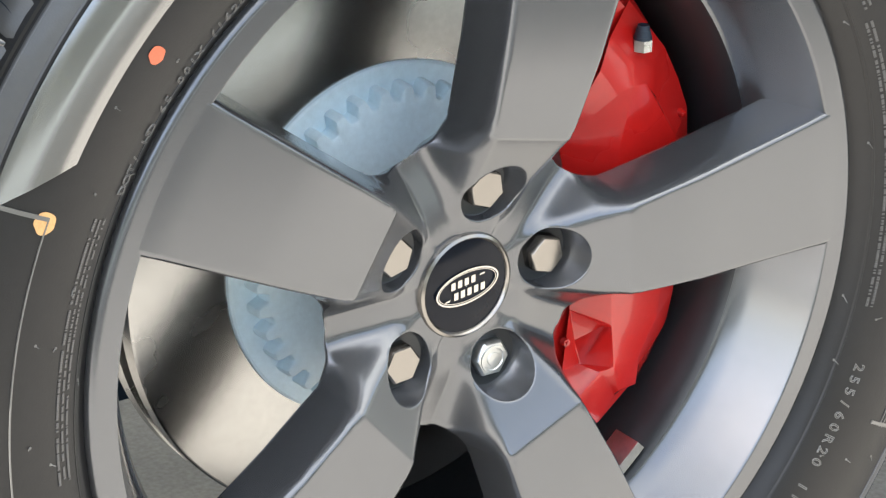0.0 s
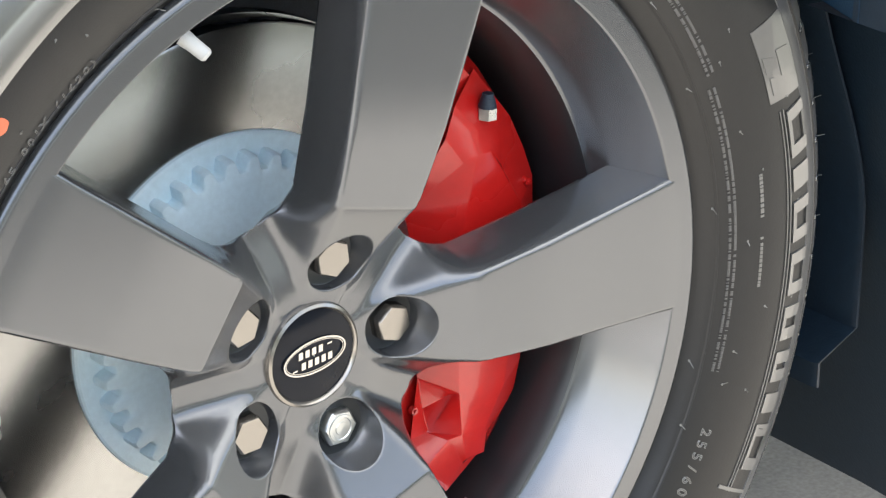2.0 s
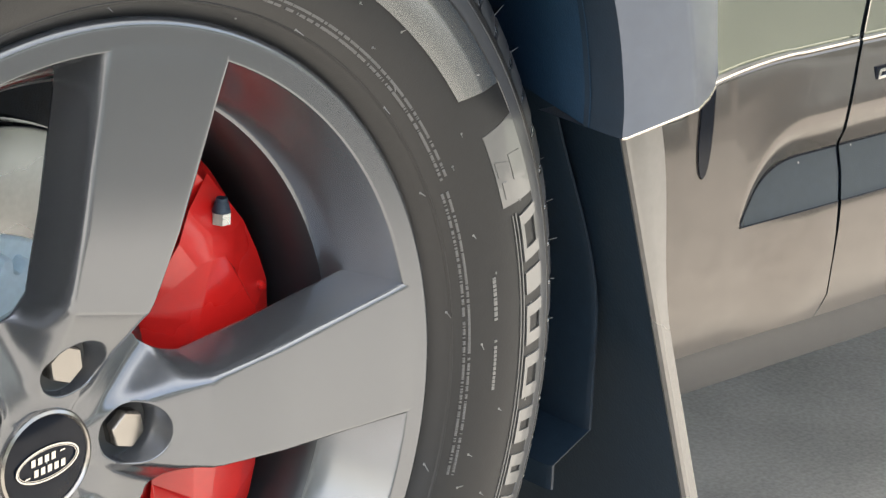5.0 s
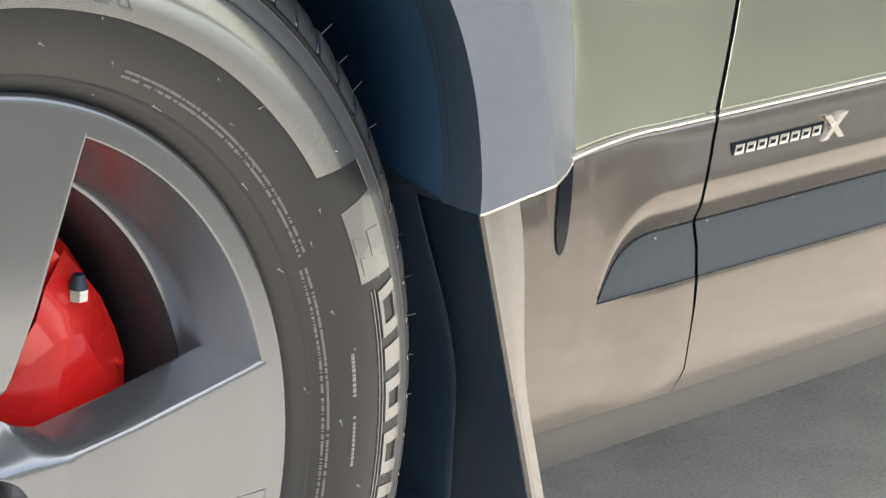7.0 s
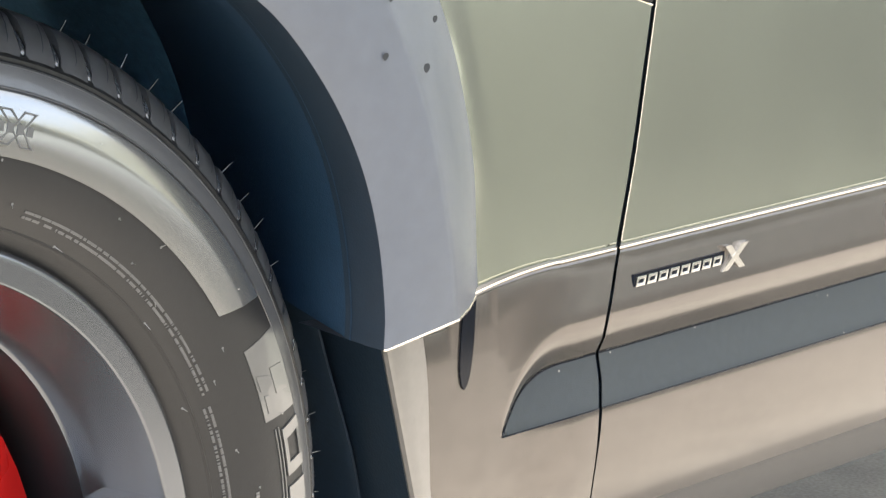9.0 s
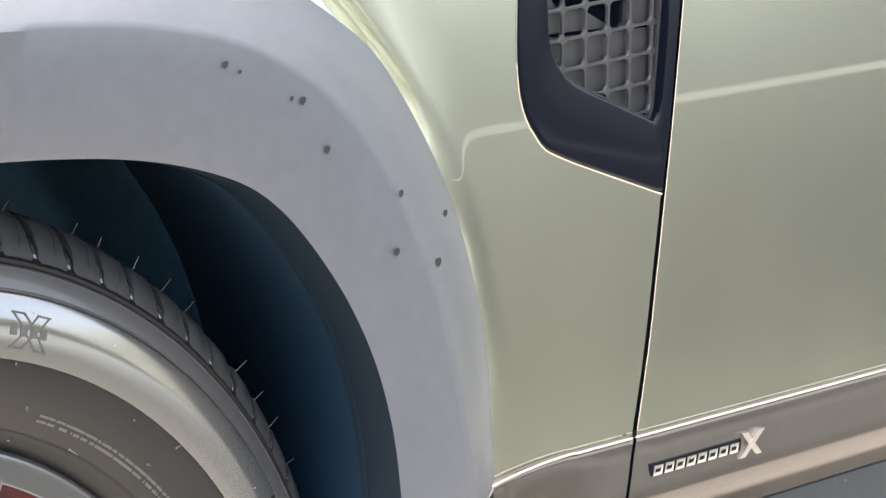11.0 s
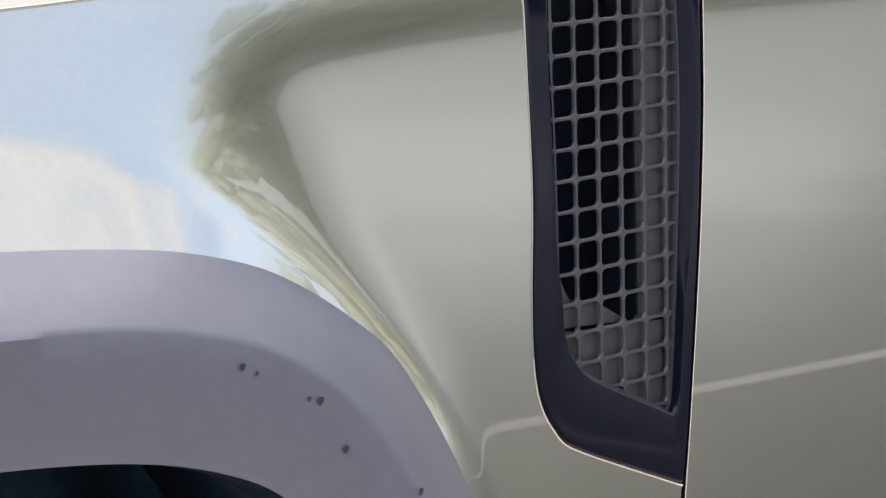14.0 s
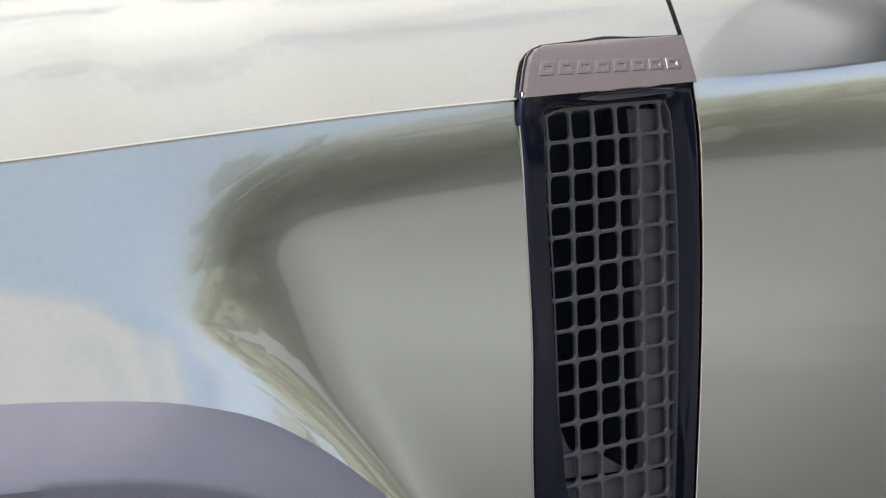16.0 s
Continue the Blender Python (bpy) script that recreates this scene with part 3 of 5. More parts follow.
# ---- ground ----
bm = bmesh.new()
grid(bm, [[(x, y, 0.0) for x in (-600, -20, -4, 0, 4, 20, 600)] for y in (-600, -20, -4, 0, 4, 20, 600)])
tagged(part("ground", bm, FIELD, None, "", 0), "dusty olive grey ground reaching to the horizon", "ground", "", "structure")
bm = bmesh.new()
grid(bm, [[(x, y, 0.004) for x in np.linspace(-14, 2.7, 18)] for y in (-1.05, 0.0, 1.5, 3.0, 6.0)])
tagged(part("parking_slab", bm, CONCRETE, None, "", 0), "sunlit beige concrete slab under the car", "pavement", "", "structure")
bm = bmesh.new()
def line_y(x):
    """Where the painted line runs beside the car."""
    return -2.985 - 0.06 * (min(max(x, -12), 14) - 3.7)


XS = np.linspace(-60, 44, 53)
grid(bm, [[(x, -1.05, 0.005) for x in XS], [(x, line_y(x), 0.005) for x in XS]])
tagged(part("road", bm, ASPHALT, None, "", 0), "strip of dark asphalt beside the parking place", "road", "", "structure")
bm = bmesh.new()
grid(bm, [[(x, line_y(x), 0.005) for x in XS], [(x, -8.0, 0.005) for x in XS], [(x, -30.0, 0.005) for x in XS]])
tagged(part("pavement", bm, FAR_ASPHALT, None, "", 0), "unseen paler asphalt beyond the painted line, toned for the paint's reflections", "pavement", "", "structure")
bm = bmesh.new()
grid(bm, [[(x, y - 0.06 * (x - 3.7), 0.009) for x in np.linspace(-12, 14, 27)] for y in (-2.95, -3.02)])
tagged(part("road_line", bm, LINE_PAINT, None, "", 0), "worn white painted line on the asphalt", "road line", "", "structure")
def tree_belt():
    """A far belt of tree crowns, with an uneven top."""
    bm = bmesh.new()
    rnd = random.Random(11)
    places, x = [], -80.0
    while x < 48:
        places.append((x, -33.0 - rnd.uniform(0, 4)))
        x += rnd.uniform(2.6, 4.4)
    y = -34.0
    while y < 60:
        places.append((48.0 + rnd.uniform(0, 4), y))
        y += rnd.uniform(2.6, 4.4)
    low = [(x_ + rnd.uniform(-0.8, 0.8), -37.5) for x_ in np.arange(-40, 50, 2.2)]
    for x, y0 in low:
        for k in range(5):
            c = Vector((x + rnd.uniform(-1.3, 1.3), y0 + rnd.uniform(-0.8, 0.8), 0.6 + 0.9 * k))
            rows = [[c + Vector((math.sin(t) * math.cos(b), math.sin(t) * math.sin(b), math.cos(t))) * rnd.uniform(1.1, 1.7) for b in np.linspace(0, 2 * math.pi, 8, endpoint=False)] for t in (0.6, 1.2, 1.9, 2.5)]
            vs = grid(bm, rows, closed=True)
            bm.faces.new(vs[0])
            bm.faces.new(vs[-1])
    for x, y0 in places:
        r = rnd.uniform(2.2, 4.6)
        h = rnd.uniform(10.0, 14.5)
        tube(bm, (x, y0, 0), (x, y0, h * 0.6), 0.28, 0.16, 7)
        for k in range(15):
            a, f = rnd.uniform(0, 6.28), rnd.random()
            c = Vector((x + r * 0.6 * math.cos(a), y0 + r * 0.5 * math.sin(a), h * (0.12 + 0.72 * f)))
            rad = r * rnd.uniform(0.35, 0.6)
            rows = []
            for i in range(1, 6):
                t = math.pi * i / 6
                rows.append([c + Vector((math.sin(t) * math.cos(b), math.sin(t) * math.sin(b), math.cos(t))) * rad * rnd.uniform(0.75, 1.2) for b in np.linspace(0, 2 * math.pi, 9, endpoint=False)])
            vs = grid(bm, rows, closed=True)
            bm.faces.new(vs[0])
            bm.faces.new(vs[-1])
    return bm


tagged(part("backdrop", tree_belt(), FOLIAGE, None, "", 0), "belt of olive trees far across the road, lightened for their reflection", "trees", "", "structure")

# arch cladding
ARCH_IN = [(-0.3864, 0.5611), (-0.3785, 0.6225), (-0.3409, 0.6986), (-0.2677, 0.7847), (-0.1391, 0.8268), (-0.0104, 0.8337), (0.1132, 0.8268), (0.1953, 0.8094), (0.2448, 0.7847), (0.2933, 0.7372), (0.3279, 0.6878), (0.3497, 0.6373), (0.3615, 0.5859), (0.363, 0.5592)]
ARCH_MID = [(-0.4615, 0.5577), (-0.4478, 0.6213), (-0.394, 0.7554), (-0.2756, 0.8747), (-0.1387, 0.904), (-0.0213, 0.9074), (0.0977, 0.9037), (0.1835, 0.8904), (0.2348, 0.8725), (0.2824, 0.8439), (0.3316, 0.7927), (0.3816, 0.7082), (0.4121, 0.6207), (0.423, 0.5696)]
ARCH_OUT = [(-0.520, 0.550), (-0.500, 0.660), (-0.438, 0.791), (-0.300, 0.901), (-0.130, 0.940), (0.0, 0.945), (0.130, 0.940), (0.200, 0.931), (0.268, 0.914), (0.340, 0.882), (0.392, 0.845), (0.456, 0.759), (0.502, 0.656), (0.522, 0.553)]
NA = 120
arch_in, arch_mid, arch_out = (catmull(c, NA) for c in (ARCH_IN, ARCH_MID, ARCH_OUT))
FLARE_Y = -0.058


SWELL_R = [(0, 0.63), (8, 0.636), (14, 0.645), (19, 0.642), (24, 0.629), (29, 0.616), (34, 0.607), (40, 0.600), (50, 0.590), (60, 0.579), (75, 0.565), (90, 0.55)]
BAND_Z = [(0.0, 1.030), (0.10, 1.030), (0.17, 1.032), (0.21, 1.041), (0.25, 1.054), (0.33, 1.0745), (0.48, 1.092), (0.62, 1.100), (0.95, 1.108)]


def smooth_line(pts):
    return [(p.x, p.y) for p in catmull(pts, 80)]


def line_at(pts, x):
    if x <= pts[0][0]:
        return pts[0][1]
    for (x0, z0), (x1, z1) in zip(pts, pts[1:]):
        if x <= x1:
            return z0 + (z1 - z0) * (x - x0) / (x1 - x0)
    return pts[-1][1]


SWELL_R, BAND_Z = smooth_line(SWELL_R), smooth_line(BAND_Z)


@functools.lru_cache(None)
def fender_y(x, z):
    """Depth of the fender's skin: it swells out towards the wheel arch, and leans in below the bonnet's crease."""
    x = abs(x)
    top = 1.075 + 0.08 * min(x, 0.7)
    r, deg = math.hypot(x, z - HUB_Z), math.degrees(math.atan2(x, z - HUB_Z))
    away = smoothstep((x - 0.10) / 0.12)
    soft = 0.080 - 0.030 * smoothstep((deg - 22) / 14) - 0.028 * smoothstep((deg - 44) / 16)
    edge = line_at(SWELL_R, deg) + 0.12 * away * (soft - 0.022)
    n, end, swell = 24, edge + soft, 0.0
    for k in range(n):
        q = r + (end - r) * (k + 0.5) / n
        lean = 0.27 + (0.17 + 0.10 * smoothstep((deg - 8) / 14)) * smoothstep((0.617 - q) / 0.026)
        swell += lean * (1 - smoothstep((q - edge + soft) / (2 * soft)))
    swell *= max(end - r, 0) / n * (1 - smoothstep((deg - 52) / 18))
    roll = 0.050 + 0.030 * smoothstep((0.30 - x) / 0.15)
    low = line_at(BAND_Z, x) - 0.12 * away * (roll - 0.009)
    band, z1 = 0.0, min(z, top)
    if z1 > low - roll:
        for k in range(16):
            q = low - roll + (z1 - low + roll) * (k + 0.5) / 16
            band += 0.27 * smoothstep((q - low + roll) / (2 * roll)) * (z1 - low + roll) / 16
    # the flat of the side lies a little further out towards the front
    return 0.0005 - 0.003 * smoothstep((0.45 - x) / 0.3) - swell + band


def crest_of(x):
    """How far the cladding's crease stands out, less so behind the wheel."""
    return 0.0090 + 0.0060 * (1 - smoothstep(x / 0.28))


bm, lip = bmesh.new(), bmesh.new()
rows = [[] for _ in range(9)]
for i in range(NA):
    a, m_, o = arch_in[i], arch_mid[i], arch_out[i]
    yo = fender_y(o.x, o.y)
    crest = crest_of(m_.x)
    seq = [(a - (m_ - a) * 0.006, FLARE_Y + 0.030), (a - (m_ - a) * 0.004, FLARE_Y + 0.006), (a + (m_ - a) * 0.012, FLARE_Y - 0.0028), (a + (m_ - a) * 0.06, FLARE_Y - 0.0042),
           (m_ + (a - m_) * 0.04, FLARE_Y - crest), (m_ + (o - m_) * 0.05, FLARE_Y - crest + 0.0021), (m_ + (o - m_) * 0.5, FLARE_Y * 0.50 + yo * 0.50 - 0.0065), (o + (m_ - o) * 0.03, yo - 0.0016), (o + (o - m_) * 0.02, fender_y(*(o + (o - m_) * 0.02)) + 0.0005)]
    for row, (p, y) in zip(rows, seq):
        row.append(Vector((p.x, y, p.y)))
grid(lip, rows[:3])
grid(bm, rows[2:])
flare_end = [Vector(r_[-1]) for r_ in rows]
arch = part("arch_cladding", bm, FLARE, car, "matt grey plastic wheel arch cladding with water spots", 32)
# Lip and end face are toned dark: their shade is in the colour.
part("cladding_lip", lip, SOOT, arch, "inner lip of the cladding, with shade in its near-black colour", 32)
bm = bmesh.new()
ring = [bm.verts.new(p) for p in flare_end] + [bm.verts.new((flare_end[-1].x, 0.012, flare_end[-1].z)), bm.verts.new((flare_end[0].x, 0.012, flare_end[0].z))]
bm.faces.new(ring)
part("cladding_end", bm, LIP, arch, "", 0)
bm = bmesh.new()
for a, b in zip(flare_end[2:], flare_end[3:-1]):
    tube(bm, a, b, 0.0009, 0.0009, 8)
part("cladding_edge", bm, GLINT, arch, "thin cream bead for the glint on the lower edge", 60)

# fender skin between the cladding, the bonnet crease, the vent and the door gap
SHOULDER = [(-0.75, 1.045), (-0.40, 1.035), (0.074, 1.068), (0.334, 1.091), (0.499, 1.103)]
TOP = catmull(SHOULDER, 80)
VENT_L = catmull([(0.499, 1.103), (0.508, 1.023), (0.516, 0.950), (0.5185, 0.880), (0.522, 0.838), (0.530, 0.809), (0.546, 0.788), (0.570, 0.773), (0.685, 0.735)], 60)
GAP_X = [(0.683, 1.12), (0.689, 1.06), (0.6935, 0.99), (0.694, 0.90), (0.6905, 0.80), (0.687, 0.737), (0.683, 0.678), (0.679, 0.625), (0.671, 0.562), (0.6665, 0.530), (0.662, 0.487), (0.666, 0.43), (0.665, 0.39), (0.664, 0.36), (0.660, 0.33)]
gap_line = catmull([(x, z) for x, z in GAP_X], 200)


def gap_x(z):
    best = min(gap_line, key=lambda p: abs(p.y - z))
    return best.x


outer = [Vector((-0.75, z)) for z in np.linspace(0.55, 1.04, 20)] + TOP + VENT_L[1:] + [Vector((gap_x(z) - 0.0027, z)) for z in np.linspace(0.732, 0.562, 24)] + [Vector((x, 0.562 - 0.002 * (0.668 - x) / 0.1)) for x in np.linspace(0.66, 0.53, 14)]
inner_full = catmull(ARCH_OUT, 400)
# pair the two edges: each outer point takes the arch point at its share of the way, by stretches
SPANS = [(0, 0.0), (19, 0.06), (19 + 49, 0.52), (99, 0.66), (99 + 25, 0.76), (99 + 59, 0.90), (len(outer) - 1, 1.0)]
bm = bmesh.new()
rows = []
for i, o in enumerate(outer):
    for (i0, f0), (i1, f1) in zip(SPANS, SPANS[1:]):
        if i0 <= i <= i1:
            f = f0 + (f1 - f0) * (i - i0) / (i1 - i0)
            break
    a = inner_full[min(int(f * 399), 399)]
    row = []
    for k in range(31):
        p = a.lerp(o, k / 30)
        row.append((p.x, fender_y(p.x, p.y), p.y))
    rows.append(row)
grid(bm, rows)
fender = part("fender", bm, PAINT, car, "sage green metallic front fender", 50)

# bonnet shoulder above the crease, and the bonnet
bm = bmesh.new()
crease = catmull(SHOULDER + [(0.6785, 1.1165)], 140)
rows = []
for dy, dz in ((0.0, 0.0), (0.0012, 0.0024), (0.0062, 0.0120), (0.0125, 0.0240), (0.0195, 0.0365), (0.029, 0.0530), (0.042, 0.072), (0.07, 0.10), (0.14, 0.135), (0.40, 0.16), (0.95, 0.175)):
    rows.append([(p.x + (0.008 + 0.14 * min(dz, 0.08)) * smoothstep((p.x - 0.4) / 0.27), fender_y(p.x, p.y) + dy, p.y + dz) for p in crease])
grid(bm, rows)
bonnet = part("bonnet", bm, PAINT, car, "sage green metallic bonnet with a rounded shoulder", 50)

# front door
DOOR_X1 = 1.75
bm = bmesh.new()
rows = []
for k in range(25):
    f = k / 24
    row = []
    for z in np.linspace(0.562, 1.0, 20).tolist() + np.linspace(1.02, 1.115, 8).tolist():
        x0 = gap_x(z) + 0.0027
        x = x0 + (DOOR_X1 - x0) * f
        zz = z + (0.016 * smoothstep((z - 0.9) / 0.2)) * min((x - 0.68) / 0.23, 2.0)
        row.append((x, fender_y(0.9, z), zz))
    for dy, dz in ((0.0012, 0.0024), (0.0062, 0.0120), (0.0125, 0.0240), (0.0195, 0.0365), (0.029, 0.0530), (0.042, 0.072), (0.07, 0.10)):
        x0 = 0.6905 + 0.14 * min(dz, 0.08)
        x = x0 + (DOOR_X1 - x0) * f
        row.append((x, fender_y(0.9, 1.115) + dy, 1.115 + 0.016 * min((x - 0.68) / 0.23, 2.0) + dz))
    rows.append(row)
grid(bm, rows)
door = part("door", bm, PAINT, car, "sage green metallic front door", 50)
# lower panels: a rounded ledge, a fold, a dusty inset strip and a rounded lower half
TIP_X, TIP_Z = 0.542, 0.4445


def strip_top(x):
    """Upper edge of the inset strip, which starts in a point."""
    if x <= TIP_X:
        return TIP_Z
    return TIP_Z + 0.042 * (1 - (1 - min((x - TIP_X) / 0.085, 1.0)) ** 2.2)


def lower_rows(x, ledge_z):
    """Depths down the lower panel at x, from the ledge to the lip: pairs of z and y."""
    top = strip_top(x)
    d = 0.016 * min((top - TIP_Z) / 0.042, 1.0)
    fold = top + 0.022 * min((top - TIP_Z) / 0.042, 1.0) + 0.004
    b = -0.0055
    out = [(ledge_z + 0.003, 0.006), (ledge_z + 0.0026, 0.0012), (ledge_z + 0.0018, -0.0003), (ledge_z - 0.0022, -0.0042), (ledge_z - 0.0034, -0.0049), (ledge_z - 0.0052, -0.0054)]
    b = -0.0055 - 0.0065 * smoothstep((x - TIP_X) / 0.12)
    out += [(ledge_z - 0.0052 + (fold - ledge_z + 0.0052) * f, -0.0054 + (b + 0.0054) * f) for f in (0.25, 0.5, 0.75, 0.92)]
    out += [(fold, b + 0.0004 * min(d / 0.016, 1.0)), (fold + (top - fold) * 0.3, b + d * 0.16), (fold + (top - fold) * 0.6, b + d * 0.5), (fold + (top - fold) * 0.85, b + d * 0.9), (top + 0.0006, b + d)]
    strip = [(top, b + d), (top + (TIP_Z - top) * 0.5, b + d * 0.55), (TIP_Z - 0.0012, b + 0.0006)]
    m = 0.7 * smoothstep((x - TIP_X) / 0.10)
    low = [(TIP_Z, b - 0.0006 * m), (TIP_Z - 0.0015, b - 0.001 * m)] + [(TIP_Z - 0.0015 - 0.086 * f, b - 0.001 * m * (1 - f) + 0.021 * f ** 2.6) for f in np.linspace(0.06, 1.0, 16)]
    return [[(z - 0.467 * y, y) for z, y in part_] for part_ in (out, strip, low)]


def ledge_at(x):
    if x >= 0.60:
        return 0.562
    if x >= 0.515:
        return 0.5625 - 0.0075 * ((0.60 - x) / 0.085) ** 2
    return 0.555 - 0.017 * smoothstep((0.515 - x) / 0.03) - 0.002 * min((0.485 - x) / 0.05, 1.0) if x < 0.485 else 0.555 - 0.017 * smoothstep((0.515 - x) / 0.03)


def gap_half(z):
    """Half the width of the door's joint, which narrows below the strip."""
    return 0.0018 - 0.0010 * smoothstep((0.450 - z) / 0.05)


def front_x(z):
    """Front edge of the lower panel, which leans back towards the ground."""
    return 0.424 + (0.534 - z) * 0.345


def lower_panel(x0, x1, gap_at_end, gap_at_start):
    up, st, lo = bmesh.new(), bmesh.new(), bmesh.new()
    xs = list(np.linspace(x0, x1, max(int((x1 - x0) / 0.006), 40) if x1 < 0.8 else 60))
    ur, sr, lr, plain, last = [], [], [], [], None
    for x in xs:
        f = (x - x0) / (x1 - x0)
        a, b, c = lower_rows(x, ledge_at(x))
        def place(z, y):
            xx = x
            if gap_at_end:
                s, e = (front_x(z) if z > 0.3 else x0), gap_x(z + 0.467 * y) + 1.136 * min(y, 0) - gap_half(z)
                xx = max(s + (e - s) * f, s + 0.0055)        # its front edge lies under the trim
            if gap_at_start:
                s = gap_x(z + 0.467 * y) + 1.136 * min(y, 0) + gap_half(z)
                xx = s + (x1 - s) * f
            return (xx, y, z)
        full = [place(*q) for q in a[:-1] + c[1:]]
        if strip_top(x) - TIP_Z > 0.0012:
            if not ur and plain:
                ur.append(last[0])
                lr.append(last[1])
            ur.append([place(*q) for q in a])
            sr.append([place(*q) for q in b])
            lr.append([place(*q) for q in c])
        else:
            plain.append(full)
            last = ([place(*q) for q in a], [place(*q) for q in c])
    grid(up, ur)
    grid(st, sr)
    grid(lo, lr)
    if plain:
        grid(lo, plain)
    for b in (up, lo):
        bmesh.ops.remove_doubles(b, verts=b.verts[:], dist=0.00005)
    return up, st, lo


up, st, lo = lower_panel(0.424, 0.668, True, False)
fend_low = part("fender_lower_panel", up, LOWER, car, "dark bronze lower fender panel above the sill", 45)
part("rub_strip", st, INSERT, fend_low, "dusty blue grey inset strip", 45)
part("lower_skin", lo, LOWER, fend_low, "", 18)
up, st, lo = lower_panel(0.668, 1.75, False, True)
door_low = part("door_lower_panel", up, LOWER, door, "dark bronze lower door panel with a rounded ledge", 45)
part("rub_strip", st, INSERT, door_low, "dusty blue grey inset strip", 45)
part("lower_skin", lo, LOWER, door_low, "", 18)


def strip_seam(x0, x1, end_gap, start_gap, lower):
    """A fine dark line along an edge of the inset strip."""
    bm = bmesh.new()
    line = []
    for x in np.linspace(x0, x1, 90 if x1 < 0.8 else 30):
        a, b, c = lower_rows(x, ledge_at(x))
        z, y = (b[-1][0] + 0.0013, b[-1][1] - 0.0006) if lower else b[0]
        f = (x - x0) / (x1 - x0)
        g = gap_x(z + 0.467 * y) + 1.136 * min(y, 0)
        if end_gap:
            s0 = front_x(z) + (g - gap_half(z) - front_x(z)) * (x0 - 0.424) / (0.668 - 0.424)
            xx = s0 + (g - gap_half(z) - s0) * f
        else:
            xx = g + gap_half(z) + (x1 - g - gap_half(z)) * f
        line.append(Vector((xx, y - 0.0003, z)))
    for p, q in zip(line, line[1:]):
        tube(bm, p, q, 0.0006, 0.0006, 6, False)
    return bm


for lower in (True, False):
    part("strip_seam", strip_seam(TIP_X + 0.0012, 0.668, True, False, lower), GLOSS_BLACK, fend_low, "", 60)
    part("strip_seam", strip_seam(0.668, 1.75, False, True, lower), GLOSS_BLACK, door_low, "", 60)

# sill lip below the doors
bm = bmesh.new()
rows = [[(x, y, z) for x in np.linspace(0.53, 2.6, 40)] for z, y in ((0.350, 0.040), (0.3465, 0.0275), (0.344, 0.0265), (0.335, 0.029), (0.312, 0.036), (0.304, 0.042), (0.300, 0.06), (0.300, 0.12))]
grid(bm, rows)
part("sill", bm, SILL, car, "matt grey sill under the doors", 40)

# dark seam behind the door gap
bm = bmesh.new()
rows = [[(p.x + dx, fender_y(0.9, p.y) + 0.006, p.y) for p in gap_line if p.y > 0.560] for dx in (-0.008, 0.016)]
grid(bm, rows)
seam = [q for rows_ in lower_rows(0.668, 0.562) for q in rows_]
grid(bm, [[(gap_x(z + 0.467 * y) + 1.136 * min(y, 0) + dx, y + 0.005, z) for z, y in seam] for dx in (-0.010, 0.016)])
part("door_seal", bm, SOOT, car, "black rubber seal in the door gap", 40)


def ledge_bead(x0, x1):
    """A thin pale bead along the ledge, added for the glint on its edge."""
    bm = bmesh.new()
    rows = []
    for k in range(8):
        a = 2 * math.pi * k / 8
        rows.append([(x, -0.0040 + 0.0010 * math.cos(a), ledge_at(x) + 0.0014 + 0.0009 * math.sin(a)) for x in np.linspace(x0, x1, 70)])
    grid(bm, rows + [rows[0]])
    return bm


part("ledge_glint", ledge_bead(0.432, 0.6625), GLINT, fend_low, "thin cream bead for the glint along the ledge", 60)
part("ledge_glint", ledge_bead(0.6665, 1.75), GLINT, door_low, "thin cream bead for the glint along the ledge", 60)

# beads along the panels' joints; the cream ones stand in for glints
def edge_bead(points, r):
    bm = bmesh.new()
    rows = []
    for k, p in enumerate(points):
        d = (points[min(k + 1, len(points) - 1)] - points[max(k - 1, 0)]).normalized()
        side, out = d.cross(Vector((0, 1, 0))).normalized(), Vector((0, 1, 0))
        rows.append([p + (side * math.cos(2 * math.pi * n_ / 8) + out * math.sin(2 * math.pi * n_ / 8)) * r for n_ in range(8)])
    grid(bm, rows, closed=True)
    return bm


part("door_edge", edge_bead([Vector((gap_x(z) + 0.0028, fender_y(0.9, z) + 0.0003, z)) for z in np.linspace(0.566, 1.113, 90)], 0.0006), GLINT, door, "thin cream bead for the glint on the door's edge", 80)
part("vent_lip", edge_bead([Vector((p.x, fender_y(0.9, p.y) + 0.0002, p.y - 0.0004)) for p in VENT_L if p.y < 0.84], 0.0008), GLINT, fender, "thin cream bead for the glint round the vent", 80)
part("vent_lip", edge_bead([Vector((p.x, fender_y(0.9, p.y) + 0.0002, p.y - 0.0004)) for p in VENT_L if 0.835 < p.y < 1.09], 0.0008), PAINT, fender, "", 80)
part("bonnet_edge", edge_bead([Vector((p.x, fender_y(p.x, p.y) - 0.0002, p.y)) for p in crease[:-2]], 0.0012), PAINT, bonnet, "", 80)

# ---- side vent ----
VENT_OUT = [Vector((0.5040, 1.108))] + VENT_L[1:-1] + [Vector((0.6835, 0.7365))] + [Vector((gap_x(z) - 0.0027, z)) for z in np.linspace(0.76, 1.112, 30)]
